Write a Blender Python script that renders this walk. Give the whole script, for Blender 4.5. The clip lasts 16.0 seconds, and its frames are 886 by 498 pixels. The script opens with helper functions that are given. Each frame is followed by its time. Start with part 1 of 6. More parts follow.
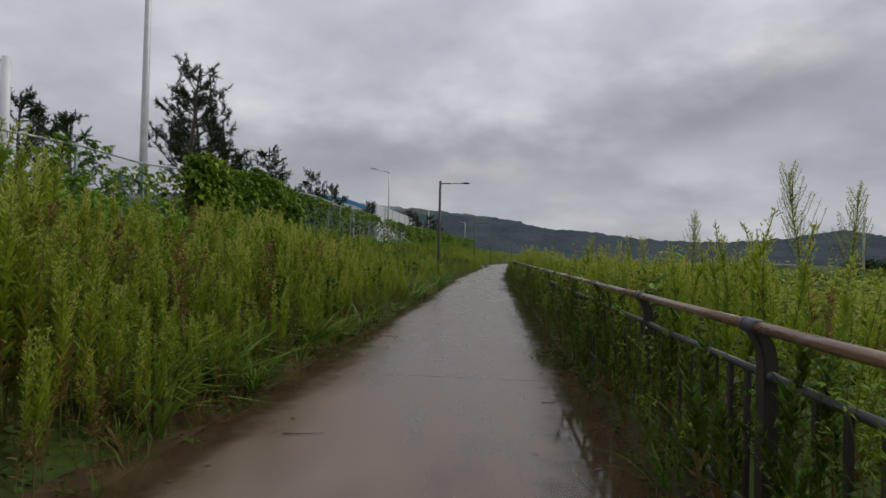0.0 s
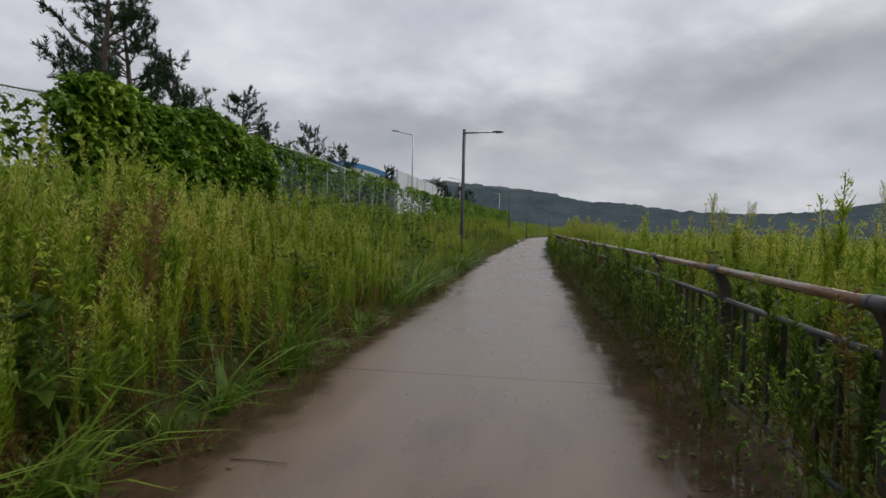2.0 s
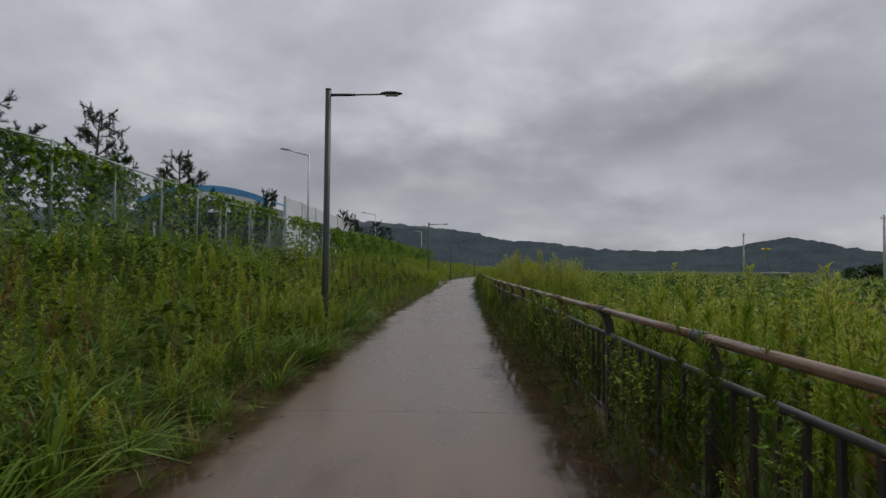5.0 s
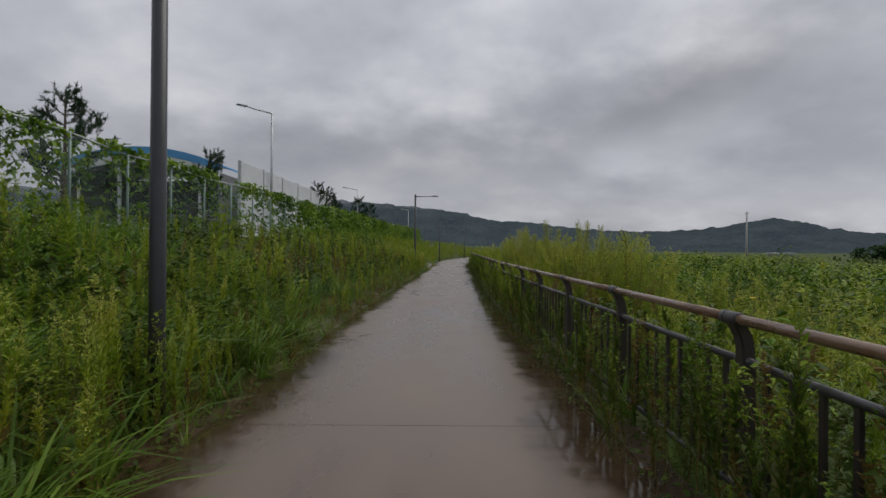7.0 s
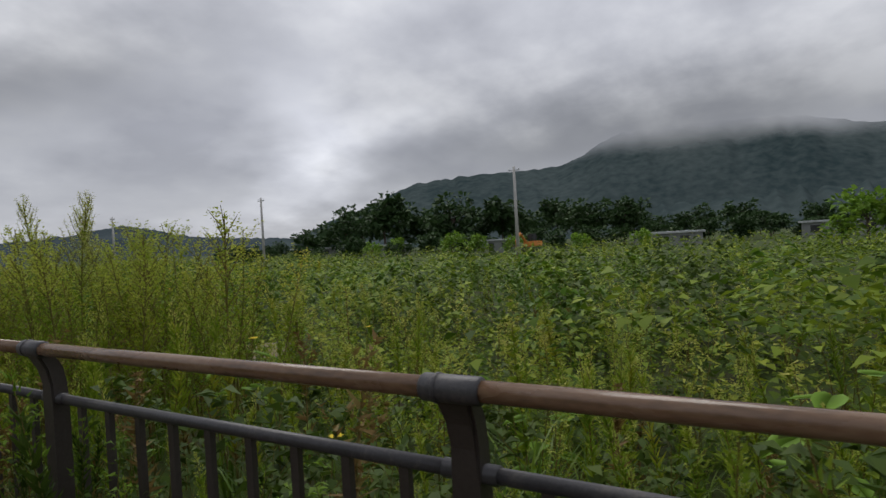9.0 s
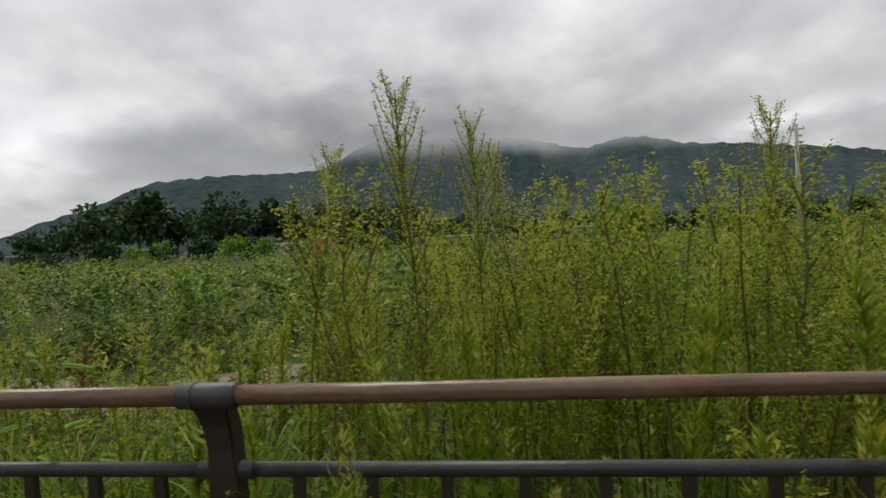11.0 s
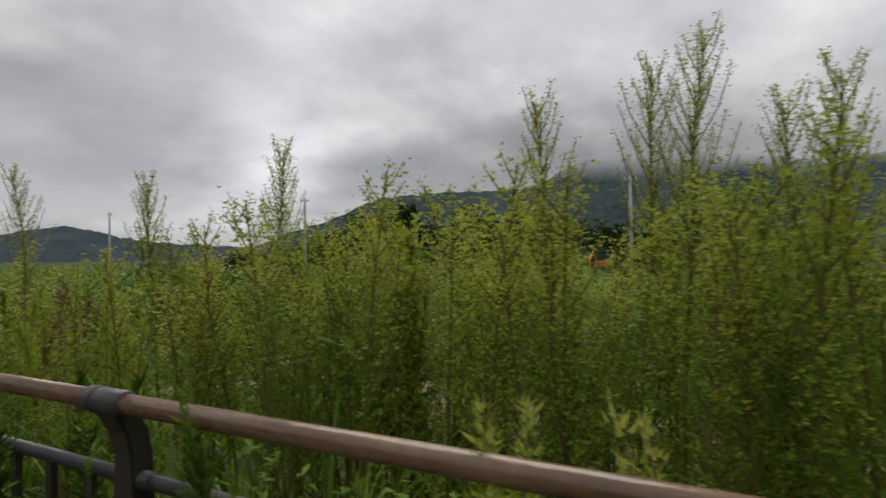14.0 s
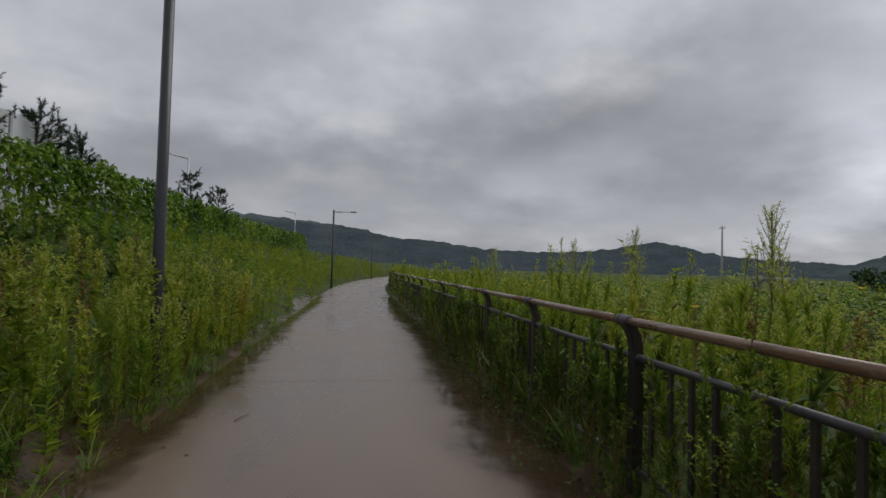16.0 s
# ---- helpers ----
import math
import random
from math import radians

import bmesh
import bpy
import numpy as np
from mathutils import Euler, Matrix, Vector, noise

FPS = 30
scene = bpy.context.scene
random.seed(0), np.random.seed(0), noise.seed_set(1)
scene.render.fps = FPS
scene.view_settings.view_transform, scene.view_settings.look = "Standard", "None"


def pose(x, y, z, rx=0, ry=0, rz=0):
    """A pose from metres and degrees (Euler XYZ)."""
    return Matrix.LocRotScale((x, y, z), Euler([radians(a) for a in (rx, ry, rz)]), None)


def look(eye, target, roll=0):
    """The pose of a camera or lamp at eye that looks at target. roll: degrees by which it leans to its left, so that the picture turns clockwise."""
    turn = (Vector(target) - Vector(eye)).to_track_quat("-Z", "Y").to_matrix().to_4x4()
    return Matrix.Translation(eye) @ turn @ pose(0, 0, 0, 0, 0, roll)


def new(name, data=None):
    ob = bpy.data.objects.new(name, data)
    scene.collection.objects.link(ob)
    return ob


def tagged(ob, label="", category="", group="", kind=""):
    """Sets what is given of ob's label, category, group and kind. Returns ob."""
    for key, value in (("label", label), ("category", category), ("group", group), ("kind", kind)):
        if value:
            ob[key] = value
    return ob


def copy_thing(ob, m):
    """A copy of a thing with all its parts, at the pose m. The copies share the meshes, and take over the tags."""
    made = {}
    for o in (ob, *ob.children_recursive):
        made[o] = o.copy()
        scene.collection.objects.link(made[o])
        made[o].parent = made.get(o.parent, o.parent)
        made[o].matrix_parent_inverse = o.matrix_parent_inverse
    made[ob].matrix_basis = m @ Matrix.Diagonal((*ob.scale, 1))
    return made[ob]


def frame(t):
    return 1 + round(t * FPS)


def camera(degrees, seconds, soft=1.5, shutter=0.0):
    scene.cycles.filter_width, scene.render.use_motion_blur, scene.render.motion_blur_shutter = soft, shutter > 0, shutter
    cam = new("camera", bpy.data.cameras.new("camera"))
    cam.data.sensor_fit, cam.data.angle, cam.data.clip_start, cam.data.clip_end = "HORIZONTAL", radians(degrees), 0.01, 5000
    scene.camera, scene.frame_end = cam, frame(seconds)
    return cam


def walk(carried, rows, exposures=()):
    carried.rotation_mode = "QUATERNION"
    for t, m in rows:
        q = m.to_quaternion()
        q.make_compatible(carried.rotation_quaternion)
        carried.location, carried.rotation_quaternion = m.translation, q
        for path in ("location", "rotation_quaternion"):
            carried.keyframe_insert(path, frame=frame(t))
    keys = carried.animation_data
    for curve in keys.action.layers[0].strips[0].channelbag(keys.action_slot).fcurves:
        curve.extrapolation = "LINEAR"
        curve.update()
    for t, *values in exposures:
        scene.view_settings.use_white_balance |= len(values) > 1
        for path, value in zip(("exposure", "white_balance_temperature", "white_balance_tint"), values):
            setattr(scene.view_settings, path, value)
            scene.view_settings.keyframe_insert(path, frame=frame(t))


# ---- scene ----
# ---------------------------------------------------------------- camera
cam = camera(75.3, 16.0, soft=1.5, shutter=0.06)
PATH = [
    (0, (-0.064, -1.753, 1.145), (-0.235, 0.239, 1.165), 1.5),
    (0.5, (-0.048, -0.534, 1.129), (-0.213, 1.459, 1.134), 1.6),
    (1, (-0.118, 0.805, 1.147), (-0.301, 2.797, 1.124), 1.1),
    (1.5, (-0.178, 2.180, 1.115), (-0.417, 4.164, 1.047), 1.5),
    (2, (-0.231, 3.562, 1.128), (-0.519, 5.540, 1.052), 1.3),
    (2.5, (-0.245, 4.890, 1.137), (-0.520, 6.870, 1.083), 1.1),
    (3, (-0.230, 6.238, 1.165), (-0.486, 8.221, 1.105), 1.1),
    (3.5, (-0.206, 7.600, 1.171), (-0.448, 9.585, 1.132), 1.5),
    (4, (-0.204, 8.961, 1.173), (-0.371, 10.954, 1.177), 0.8),
    (4.5, (-0.187, 10.245, 1.159), (-0.276, 12.243, 1.190), 0.8),
    (5, (-0.181, 11.539, 1.202), (-0.211, 13.537, 1.269), 0.5),
    (7.5, (-0.356, 18.14, 1.192), (-0.312, 20.139, 1.176), 0.6),
    (8, (-0.245, 19.523, 1.198), (0.367, 21.427, 1.182), -0.4),
    (8.5, (-0.134, 20.802, 1.202), (1.157, 22.33, 1.188), -2.1),
    (9, (-0.045, 22.085, 1.199), (1.676, 23.103, 1.173), -3.2),
    (11.5, (-0.213, 28.384, 1.242), (1.776, 28.578, 1.177), -2.8),
    (12, (-0.122, 29.7, 1.248), (1.869, 29.874, 1.171), -2.4),
    (12.5, (0.019, 31.017, 1.234), (2.009, 31.189, 1.135), -2.1),
    (13, (0.179, 32.334, 1.208), (2.173, 32.464, 1.128), -2.3),
    (13.5, (0.331, 33.696, 1.233), (2.316, 33.936, 1.189), -1.3),
    (14, (0.429, 35.033, 1.214), (2.226, 35.91, 1.243), -0.6),
    (14.5, (0.394, 36.376, 1.183), (1.565, 37.995, 1.267), 0.1),
    (15, (0.206, 37.69, 1.177), (0.939, 39.548, 1.274), 1.4),
    (15.5, (-0.005, 39.101, 1.175), (0.487, 41.037, 1.273), 2.1),
    (16, (0.011, 40.29, 1.15), (0.369, 42.256, 1.216), 1.5),
]
walk(cam, [(t, look(eye, target, roll)) for t, eye, target, roll in PATH], exposures=[(0.0, -0.05, 6500, 10), (1.5, 0.1, 6500, 10), (2.5, 0.2, 6500, 10), (3.5, 0.1, 6500, 10), (5.0, -0.2, 6500, 10), (7.5, -0.1, 6550, 10), (8.0, 0.03, 6600, 10), (9.0, -0.03, 6500, 10), (11.3, 0.24, 6900, 6), (13.6, 0.3, 6900, 6), (14.4, -0.27, 6700, 10), (15.0, -0.4, 6650, 10), (16.0, -0.28, 6500, 10)])

# ---------------------------------------------------------------- world and light
SUN_AZ, SUN_EL = radians(52), radians(56)      # clockwise from +y, behind thick cloud


def make_world():
    w = bpy.data.worlds.new("overcast_sky")
    scene.world = w
    w.use_nodes = True
    nt = w.node_tree
    nt.nodes.clear()
    N, L = nt.nodes.new, nt.links.new
    out, bg = N("ShaderNodeOutputWorld"), N("ShaderNodeBackground")
    geo = N("ShaderNodeTexCoord")
    sep = N("ShaderNodeSeparateXYZ")
    L(geo.outputs["Generated"], sep.inputs[0])

    def math_node(op, a, b=None):
        n = N("ShaderNodeMath")
        n.operation = op
        for i, v in enumerate((a, b)):
            if v is None:
                continue
            if isinstance(v, (int, float)):
                n.inputs[i].default_value = v
            else:
                L(v, n.inputs[i])
        return n.outputs[0]
    # a cloud deck seen from below: direction divided by its height
    h = math_node("ADD", math_node("MAXIMUM", sep.outputs[2], 0.0), 0.36)
    cmb = N("ShaderNodeCombineXYZ")
    L(math_node("DIVIDE", sep.outputs[0], h), cmb.inputs[0])
    L(math_node("DIVIDE", sep.outputs[1], h), cmb.inputs[1])
    n1, n2, n3 = N("ShaderNodeTexNoise"), N("ShaderNodeTexNoise"), N("ShaderNodeTexNoise")
    for n, sc, det, dist in ((n1, 0.85, 5.0, 0.2), (n2, 2.4, 7.0, 0.0), (n3, 1.9, 3.0, 0.0)):
        n.inputs["Scale"].default_value, n.inputs["Detail"].default_value = sc, det
        n.inputs["Roughness"].default_value, n.inputs["Distortion"].default_value = 0.52, dist
        L(cmb.outputs[0], n.inputs["Vector"])
    mixn = math_node("ADD", math_node("MULTIPLY", n1.outputs[0], 0.48), math_node("MULTIPLY", n2.outputs[0], 0.52))
    ramp = N("ShaderNodeValToRGB")
    cr = ramp.color_ramp
    cr.elements[0].position, cr.elements[0].color = 0.38, (0.37, 0.38, 0.425, 1)
    cr.elements[1].position, cr.elements[1].color = 0.62, (0.69, 0.70, 0.735, 1)
    e = cr.elements.new(0.50)
    e.color = (0.50, 0.512, 0.558, 1)
    L(mixn, ramp.inputs[0])
    # bearing and height of each direction in degrees, ruffled so that the cloud banks have torn edges
    deg = 180 / math.pi
    ruffle = math_node("SUBTRACT", n2.outputs[0], 0.5)
    waft = math_node("SUBTRACT", n3.outputs[0], 0.5)
    az = math_node("ADD", math_node("MULTIPLY", math_node("ARCTAN2", sep.outputs[0], sep.outputs[1]), deg), math_node("MULTIPLY", waft, 30.0))
    el = math_node("ADD", math_node("MULTIPLY", math_node("ARCSINE", sep.outputs[2]), deg), math_node("MULTIPLY", ruffle, 11.0))

    def bank(a0, e0, wa, we, tilt=0.0):
        """A soft-edged cloud bank or gap around one bearing and height."""
        da = math_node("SUBTRACT", az, a0)
        de = math_node("SUBTRACT", math_node("SUBTRACT", el, e0), math_node("MULTIPLY", da, tilt))
        p, q = math_node("DIVIDE", da, wa), math_node("DIVIDE", de, we)
        d = math_node("ADD", math_node("MULTIPLY", p, p), math_node("MULTIPLY", q, q))
        return math_node("EXPONENT", math_node("MULTIPLY", d, -1.0))
    up = N("ShaderNodeMapRange")
    up.inputs["From Min"].default_value, up.inputs["From Max"].default_value = 0.0, 0.45
    up.inputs["To Min"].default_value, up.inputs["To Max"].default_value = 0.92, 1.18
    L(sep.outputs[2], up.inputs["Value"])
    bright = up.outputs[0]
    for amp, shape in ((-0.46, (25, 15.5, 14, 4.6, 0.24)), (-0.26, (-6, 9, 24, 4.2)), (0.24, (17, 8.5, 7, 2.2, 0.1)), (0.62, (46.5, 10.0, 6.5, 5.5)), (0.22, (38, 4.0, 13, 2.2)),
                       (-0.55, (84, 9.5, 30, 5.5)), (0.55, (114, 8.0, 8, 1.5)), (0.12, (75, 24, 30, 6))):
        bright = math_node("ADD", bright, math_node("MULTIPLY", bank(*shape), amp))
    vs = N("ShaderNodeVectorMath")
    vs.operation = "SCALE"
    L(ramp.outputs[0], vs.inputs[0])
    L(bright, vs.inputs["Scale"])
    sky = N("ShaderNodeTexSky")
    sky.sky_type, sky.sun_disc = "NISHITA", False
    sky.sun_elevation, sky.sun_rotation = SUN_EL, SUN_AZ
    skys = N("ShaderNodeVectorMath")
    skys.operation = "SCALE"
    skys.inputs["Scale"].default_value = 0.08
    L(sky.outputs[0], skys.inputs[0])
    mix = N("ShaderNodeMix")
    mix.data_type = "RGBA"
    mix.inputs["Factor"].default_value = 0.94
    L(skys.outputs[0], mix.inputs["A"])
    L(vs.outputs[0], mix.inputs["B"])
    L(mix.outputs["Result"], bg.inputs["Color"])
    bg.inputs["Strength"].default_value = 1.0
    L(bg.outputs[0], out.inputs[0])


make_world()
sun = new("sun", bpy.data.lights.new("sun", "SUN"))
sun.data.energy, sun.data.angle, sun.data.color = 1.5, radians(40), (1.0, 0.97, 0.92)
sun.matrix_world = look((0, 0, 30), (-math.sin(SUN_AZ) * 30, -math.cos(SUN_AZ) * 30, 30 - 30 * math.tan(SUN_EL)))


# ---------------------------------------------------------------- materials
def nodes_of(name):
    m = bpy.data.materials.new(name)
    m.use_nodes = True
    nt = m.node_tree
    nt.nodes.clear()
    return m, nt, nt.nodes.new, nt.links.new


def ramp_of(N, stops):
    r = N("ShaderNodeValToRGB")
    els = r.color_ramp.elements
    els[0].position, els[0].color = stops[0][0], (*stops[0][1], 1)
    els[1].position, els[1].color = stops[-1][0], (*stops[-1][1], 1)
    for p, c in stops[1:-1]:
        els.new(p).color = (*c, 1)
    return r


def surface(name, stops, scale=6.0, rough=(0.5, 0.8), metal=0.0, bump=0.15, fine=40.0, detail=6.0, spec=0.5, stretch=(1, 1, 1)):
    """A solid surface: two scales of noise in colour, roughness and relief."""
    m, nt, N, L = nodes_of(name)
    out, b = N("ShaderNodeOutputMaterial"), N("ShaderNodeBsdfPrincipled")
    tc, mp = N("ShaderNodeTexCoord"), N("ShaderNodeMapping")
    mp.inputs["Scale"].default_value = stretch
    L(tc.outputs["Object"], mp.inputs[0])
    a, f = N("ShaderNodeTexNoise"), N("ShaderNodeTexNoise")
    a.inputs["Scale"].default_value, a.inputs["Detail"].default_value = scale, detail
    f.inputs["Scale"].default_value, f.inputs["Detail"].default_value = fine, 4.0
    L(mp.outputs[0], a.inputs["Vector"])
    L(mp.outputs[0], f.inputs["Vector"])
    add = N("ShaderNodeMix")
    add.inputs["Factor"].default_value = 0.35
    L(a.outputs[0], add.inputs["A"])
    L(f.outputs[0], add.inputs["B"])
    r = ramp_of(N, stops)
    L(add.outputs["Result"], r.inputs[0])
    L(r.outputs[0], b.inputs["Base Color"])
    mr = N("ShaderNodeMapRange")
    mr.inputs["From Min"].default_value, mr.inputs["From Max"].default_value = 0.3, 0.7
    mr.inputs["To Min"].default_value, mr.inputs["To Max"].default_value = rough
    L(a.outputs[0], mr.inputs["Value"])
    L(mr.outputs[0], b.inputs["Roughness"])
    b.inputs["Metallic"].default_value = metal
    b.inputs["Specular IOR Level"].default_value = spec
    bp = N("ShaderNodeBump")
    bp.inputs["Strength"].default_value, bp.inputs["Distance"].default_value = bump, 0.02
    L(add.outputs["Result"], bp.inputs["Height"])
    L(bp.outputs[0], b.inputs["Normal"])
    L(b.outputs[0], out.inputs[0])
    return m


def leafy(name, stops, patch=0.9, gloss=0.5, through_light=0.30, island=0.38, wet=0.12):
    """Leaves: colour by patches on the ground and by each leaf, some light passing through."""
    m, nt, N, L = nodes_of(name)
    out, b, tr, mx = N("ShaderNodeOutputMaterial"), N("ShaderNodeBsdfPrincipled"), N("ShaderNodeBsdfTranslucent"), N("ShaderNodeMixShader")
    tc, a, g = N("ShaderNodeTexCoord"), N("ShaderNodeTexNoise"), N("ShaderNodeNewGeometry")
    a.inputs["Scale"].default_value, a.inputs["Detail"].default_value = patch, 3.0
    L(tc.outputs["Object"], a.inputs["Vector"])
    mr = N("ShaderNodeMapRange")
    mr.inputs["From Min"].default_value, mr.inputs["From Max"].default_value = 0.28, 0.72
    L(a.outputs[0], mr.inputs["Value"])
    add = N("ShaderNodeMix")
    add.inputs["Factor"].default_value = island
    L(mr.outputs[0], add.inputs["A"])
    L(g.outputs["Random Per Island"], add.inputs["B"])
    r = ramp_of(N, stops)
    L(add.outputs["Result"], r.inputs[0])
    L(r.outputs[0], b.inputs["Base Color"])
    L(r.outputs[0], tr.inputs["Color"])
    b.inputs["Roughness"].default_value = gloss
    b.inputs["Specular IOR Level"].default_value = wet
    mx.inputs[0].default_value = through_light
    L(b.outputs[0], mx.inputs[1])
    L(tr.outputs[0], mx.inputs[2])
    L(mx.outputs[0], out.inputs[0])
    return m


def wet_path_material():
    """Concrete under a film of muddy rain water: ripples, drier streaks, silt."""
    m, nt, N, L = nodes_of("wet_concrete")
    out, b = N("ShaderNodeOutputMaterial"), N("ShaderNodeBsdfPrincipled")
    geo = N("ShaderNodeNewGeometry")
    mp = N("ShaderNodeMapping")
    mp.inputs["Scale"].default_value = (1.0, 0.35, 1.0)
    L(geo.outputs["Position"], mp.inputs[0])
    a, s, f = N("ShaderNodeTexNoise"), N("ShaderNodeTexNoise"), N("ShaderNodeTexNoise")
    for n, sc, d in ((a, 0.9, 6.0), (s, 3.5, 8.0), (f, 60.0, 3.0)):
        n.inputs["Scale"].default_value, n.inputs["Detail"].default_value = sc, d
        L(mp.outputs[0], n.inputs["Vector"])
    r = ramp_of(N, [(0.30, (0.062, 0.040, 0.026)), (0.47, (0.115, 0.081, 0.057)), (0.70, (0.168, 0.126, 0.094))])
    mixn = N("ShaderNodeMix")
    mixn.inputs["Factor"].default_value = 0.4
    L(a.outputs[0], mixn.inputs["A"])
    L(s.outputs[0], mixn.inputs["B"])
    L(mixn.outputs["Result"], r.inputs[0])
    L(r.outputs[0], b.inputs["Base Color"])
    mr = N("ShaderNodeMapRange")
    mr.inputs["From Min"].default_value, mr.inputs["From Max"].default_value = 0.35, 0.65
    mr.inputs["To Min"].default_value, mr.inputs["To Max"].default_value = 0.20, 0.40
    L(mixn.outputs["Result"], mr.inputs["Value"])
    L(mr.outputs[0], b.inputs["Roughness"])
    b.inputs["Specular IOR Level"].default_value = 0.4
    bp = N("ShaderNodeBump")
    bp.inputs["Strength"].default_value, bp.inputs["Distance"].default_value = 0.12, 0.01
    L(s.outputs[0], bp.inputs["Height"])
    bf = N("ShaderNodeBump")
    bf.inputs["Strength"].default_value, bf.inputs["Distance"].default_value = 0.06, 0.003
    L(f.outputs[0], bf.inputs["Height"])
    L(bp.outputs[0], bf.inputs["Normal"])
    L(bf.outputs[0], b.inputs["Normal"])
    L(b.outputs[0], out.inputs[0])
    return m


def mountain_material(name, dark, light, mist_low, mist_high):
    """Wooded slopes, haze mixed into their colours, faded out for cloud between two heights."""
    m, nt, N, L = nodes_of(name)
    out, b = N("ShaderNodeOutputMaterial"), N("ShaderNodeBsdfPrincipled")
    geo, a, f = N("ShaderNodeNewGeometry"), N("ShaderNodeTexNoise"), N("ShaderNodeTexNoise")
    a.inputs["Scale"].default_value, a.inputs["Detail"].default_value = 0.012, 8.0
    f.inputs["Scale"].default_value, f.inputs["Detail"].default_value = 0.12, 6.0
    L(geo.outputs["Position"], a.inputs["Vector"])
    L(geo.outputs["Position"], f.inputs["Vector"])
    mixn = N("ShaderNodeMix")
    mixn.inputs["Factor"].default_value = 0.5
    L(a.outputs[0], mixn.inputs["A"])
    L(f.outputs[0], mixn.inputs["B"])
    r = ramp_of(N, [(0.35, dark), (0.65, light)])
    L(mixn.outputs["Result"], r.inputs[0])
    L(r.outputs[0], b.inputs["Base Color"])
    b.inputs["Roughness"].default_value = 1.0
    b.inputs["Specular IOR Level"].default_value = 0.0
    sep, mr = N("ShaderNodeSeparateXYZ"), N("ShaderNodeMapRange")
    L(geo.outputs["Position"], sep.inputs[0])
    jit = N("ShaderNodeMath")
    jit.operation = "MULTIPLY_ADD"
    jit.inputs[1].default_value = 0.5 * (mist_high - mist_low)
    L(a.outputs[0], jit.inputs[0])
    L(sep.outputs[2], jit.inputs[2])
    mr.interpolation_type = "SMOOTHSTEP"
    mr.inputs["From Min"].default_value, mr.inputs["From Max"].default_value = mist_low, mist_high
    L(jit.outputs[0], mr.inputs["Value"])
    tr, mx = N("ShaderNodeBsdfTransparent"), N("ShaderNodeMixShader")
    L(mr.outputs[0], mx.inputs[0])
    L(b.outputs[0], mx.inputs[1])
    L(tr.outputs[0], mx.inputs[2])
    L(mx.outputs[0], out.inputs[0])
    return m


M_PATH = wet_path_material()
M_MUD0 = surface("muddy_silt", [(0.3, (0.035, 0.022, 0.012)), (0.7, (0.075, 0.05, 0.03))], 1.5, (0.03, 0.10), 0, 0.02, 12, spec=0.5)


def muddy_water():
    """Muddy water that thins out to nothing at its inner shore."""
    m = M_MUD0.copy()
    m.name = "muddy_water"
    nt = m.node_tree
    N, L = nt.nodes.new, nt.links.new
    out = next(n for n in nt.nodes if n.type == "OUTPUT_MATERIAL")
    b = next(n for n in nt.nodes if n.type == "BSDF_PRINCIPLED")
    uv, sep, geo, a, f = N("ShaderNodeUVMap"), N("ShaderNodeSeparateXYZ"), N("ShaderNodeNewGeometry"), N("ShaderNodeTexNoise"), N("ShaderNodeMath")
    uv.uv_map = "shore"
    L(uv.outputs[0], sep.inputs[0])
    a.inputs["Scale"].default_value, a.inputs["Detail"].default_value, a.inputs["Roughness"].default_value = 3.2, 9.0, 0.62
    L(geo.outputs["Position"], a.inputs["Vector"])
    f.operation = "MULTIPLY_ADD"
    f.inputs[1].default_value = 1.1
    L(a.outputs[0], f.inputs[0])
    L(sep.outputs[0], f.inputs[2])
    mr = N("ShaderNodeMapRange")
    mr.interpolation_type = "SMOOTHSTEP"
    mr.inputs["From Min"].default_value, mr.inputs["From Max"].default_value = 0.72, 1.45
    mr.inputs["To Min"].default_value, mr.inputs["To Max"].default_value = 1.0, 0.0
    L(f.outputs[0], mr.inputs["Value"])
    tr, mx = N("ShaderNodeBsdfTransparent"), N("ShaderNodeMixShader")
    L(mr.outputs[0], mx.inputs[0])
    L(tr.outputs[0], mx.inputs[1])
    L(b.outputs[0], mx.inputs[2])
    L(mx.outputs[0], out.inputs[0])
    return m


M_MUD = muddy_water()
M_SOIL = surface("damp_soil", [(0.32, (0.030, 0.021, 0.011)), (0.46, (0.040, 0.050, 0.014)), (0.6, (0.055, 0.095, 0.016)), (0.75, (0.09, 0.13, 0.024))], 1.4, (0.7, 0.98), 0, 0.9, 24, spec=0.1)
M_DIRT = surface("bare_earth", [(0.3, (0.14, 0.095, 0.06)), (0.55, (0.21, 0.155, 0.10)), (0.75, (0.13, 0.14, 0.05))], 1.2, (0.7, 0.95), 0, 0.5, 22)
M_RAIL = surface("brown_rail_paint", [(0.3, (0.075, 0.048, 0.028)), (0.5, (0.165, 0.095, 0.055)), (0.72, (0.24, 0.17, 0.105))], 9, (0.14, 0.38), 0, 0.12, 90, spec=0.5, stretch=(1, 0.35, 1))
M_STEEL = surface("dark_grey_steel", [(0.3, (0.028, 0.027, 0.03)), (0.55, (0.055, 0.053, 0.058)), (0.75, (0.12, 0.11, 0.10))], 9, (0.3, 0.55), 0.15, 0.15, 120)
M_POST = surface("dark_brown_steel", [(0.3, (0.022, 0.017, 0.015)), (0.6, (0.045, 0.036, 0.032)), (0.8, (0.08, 0.062, 0.05))], 6, (0.35, 0.6), 0.1, 0.15, 100)
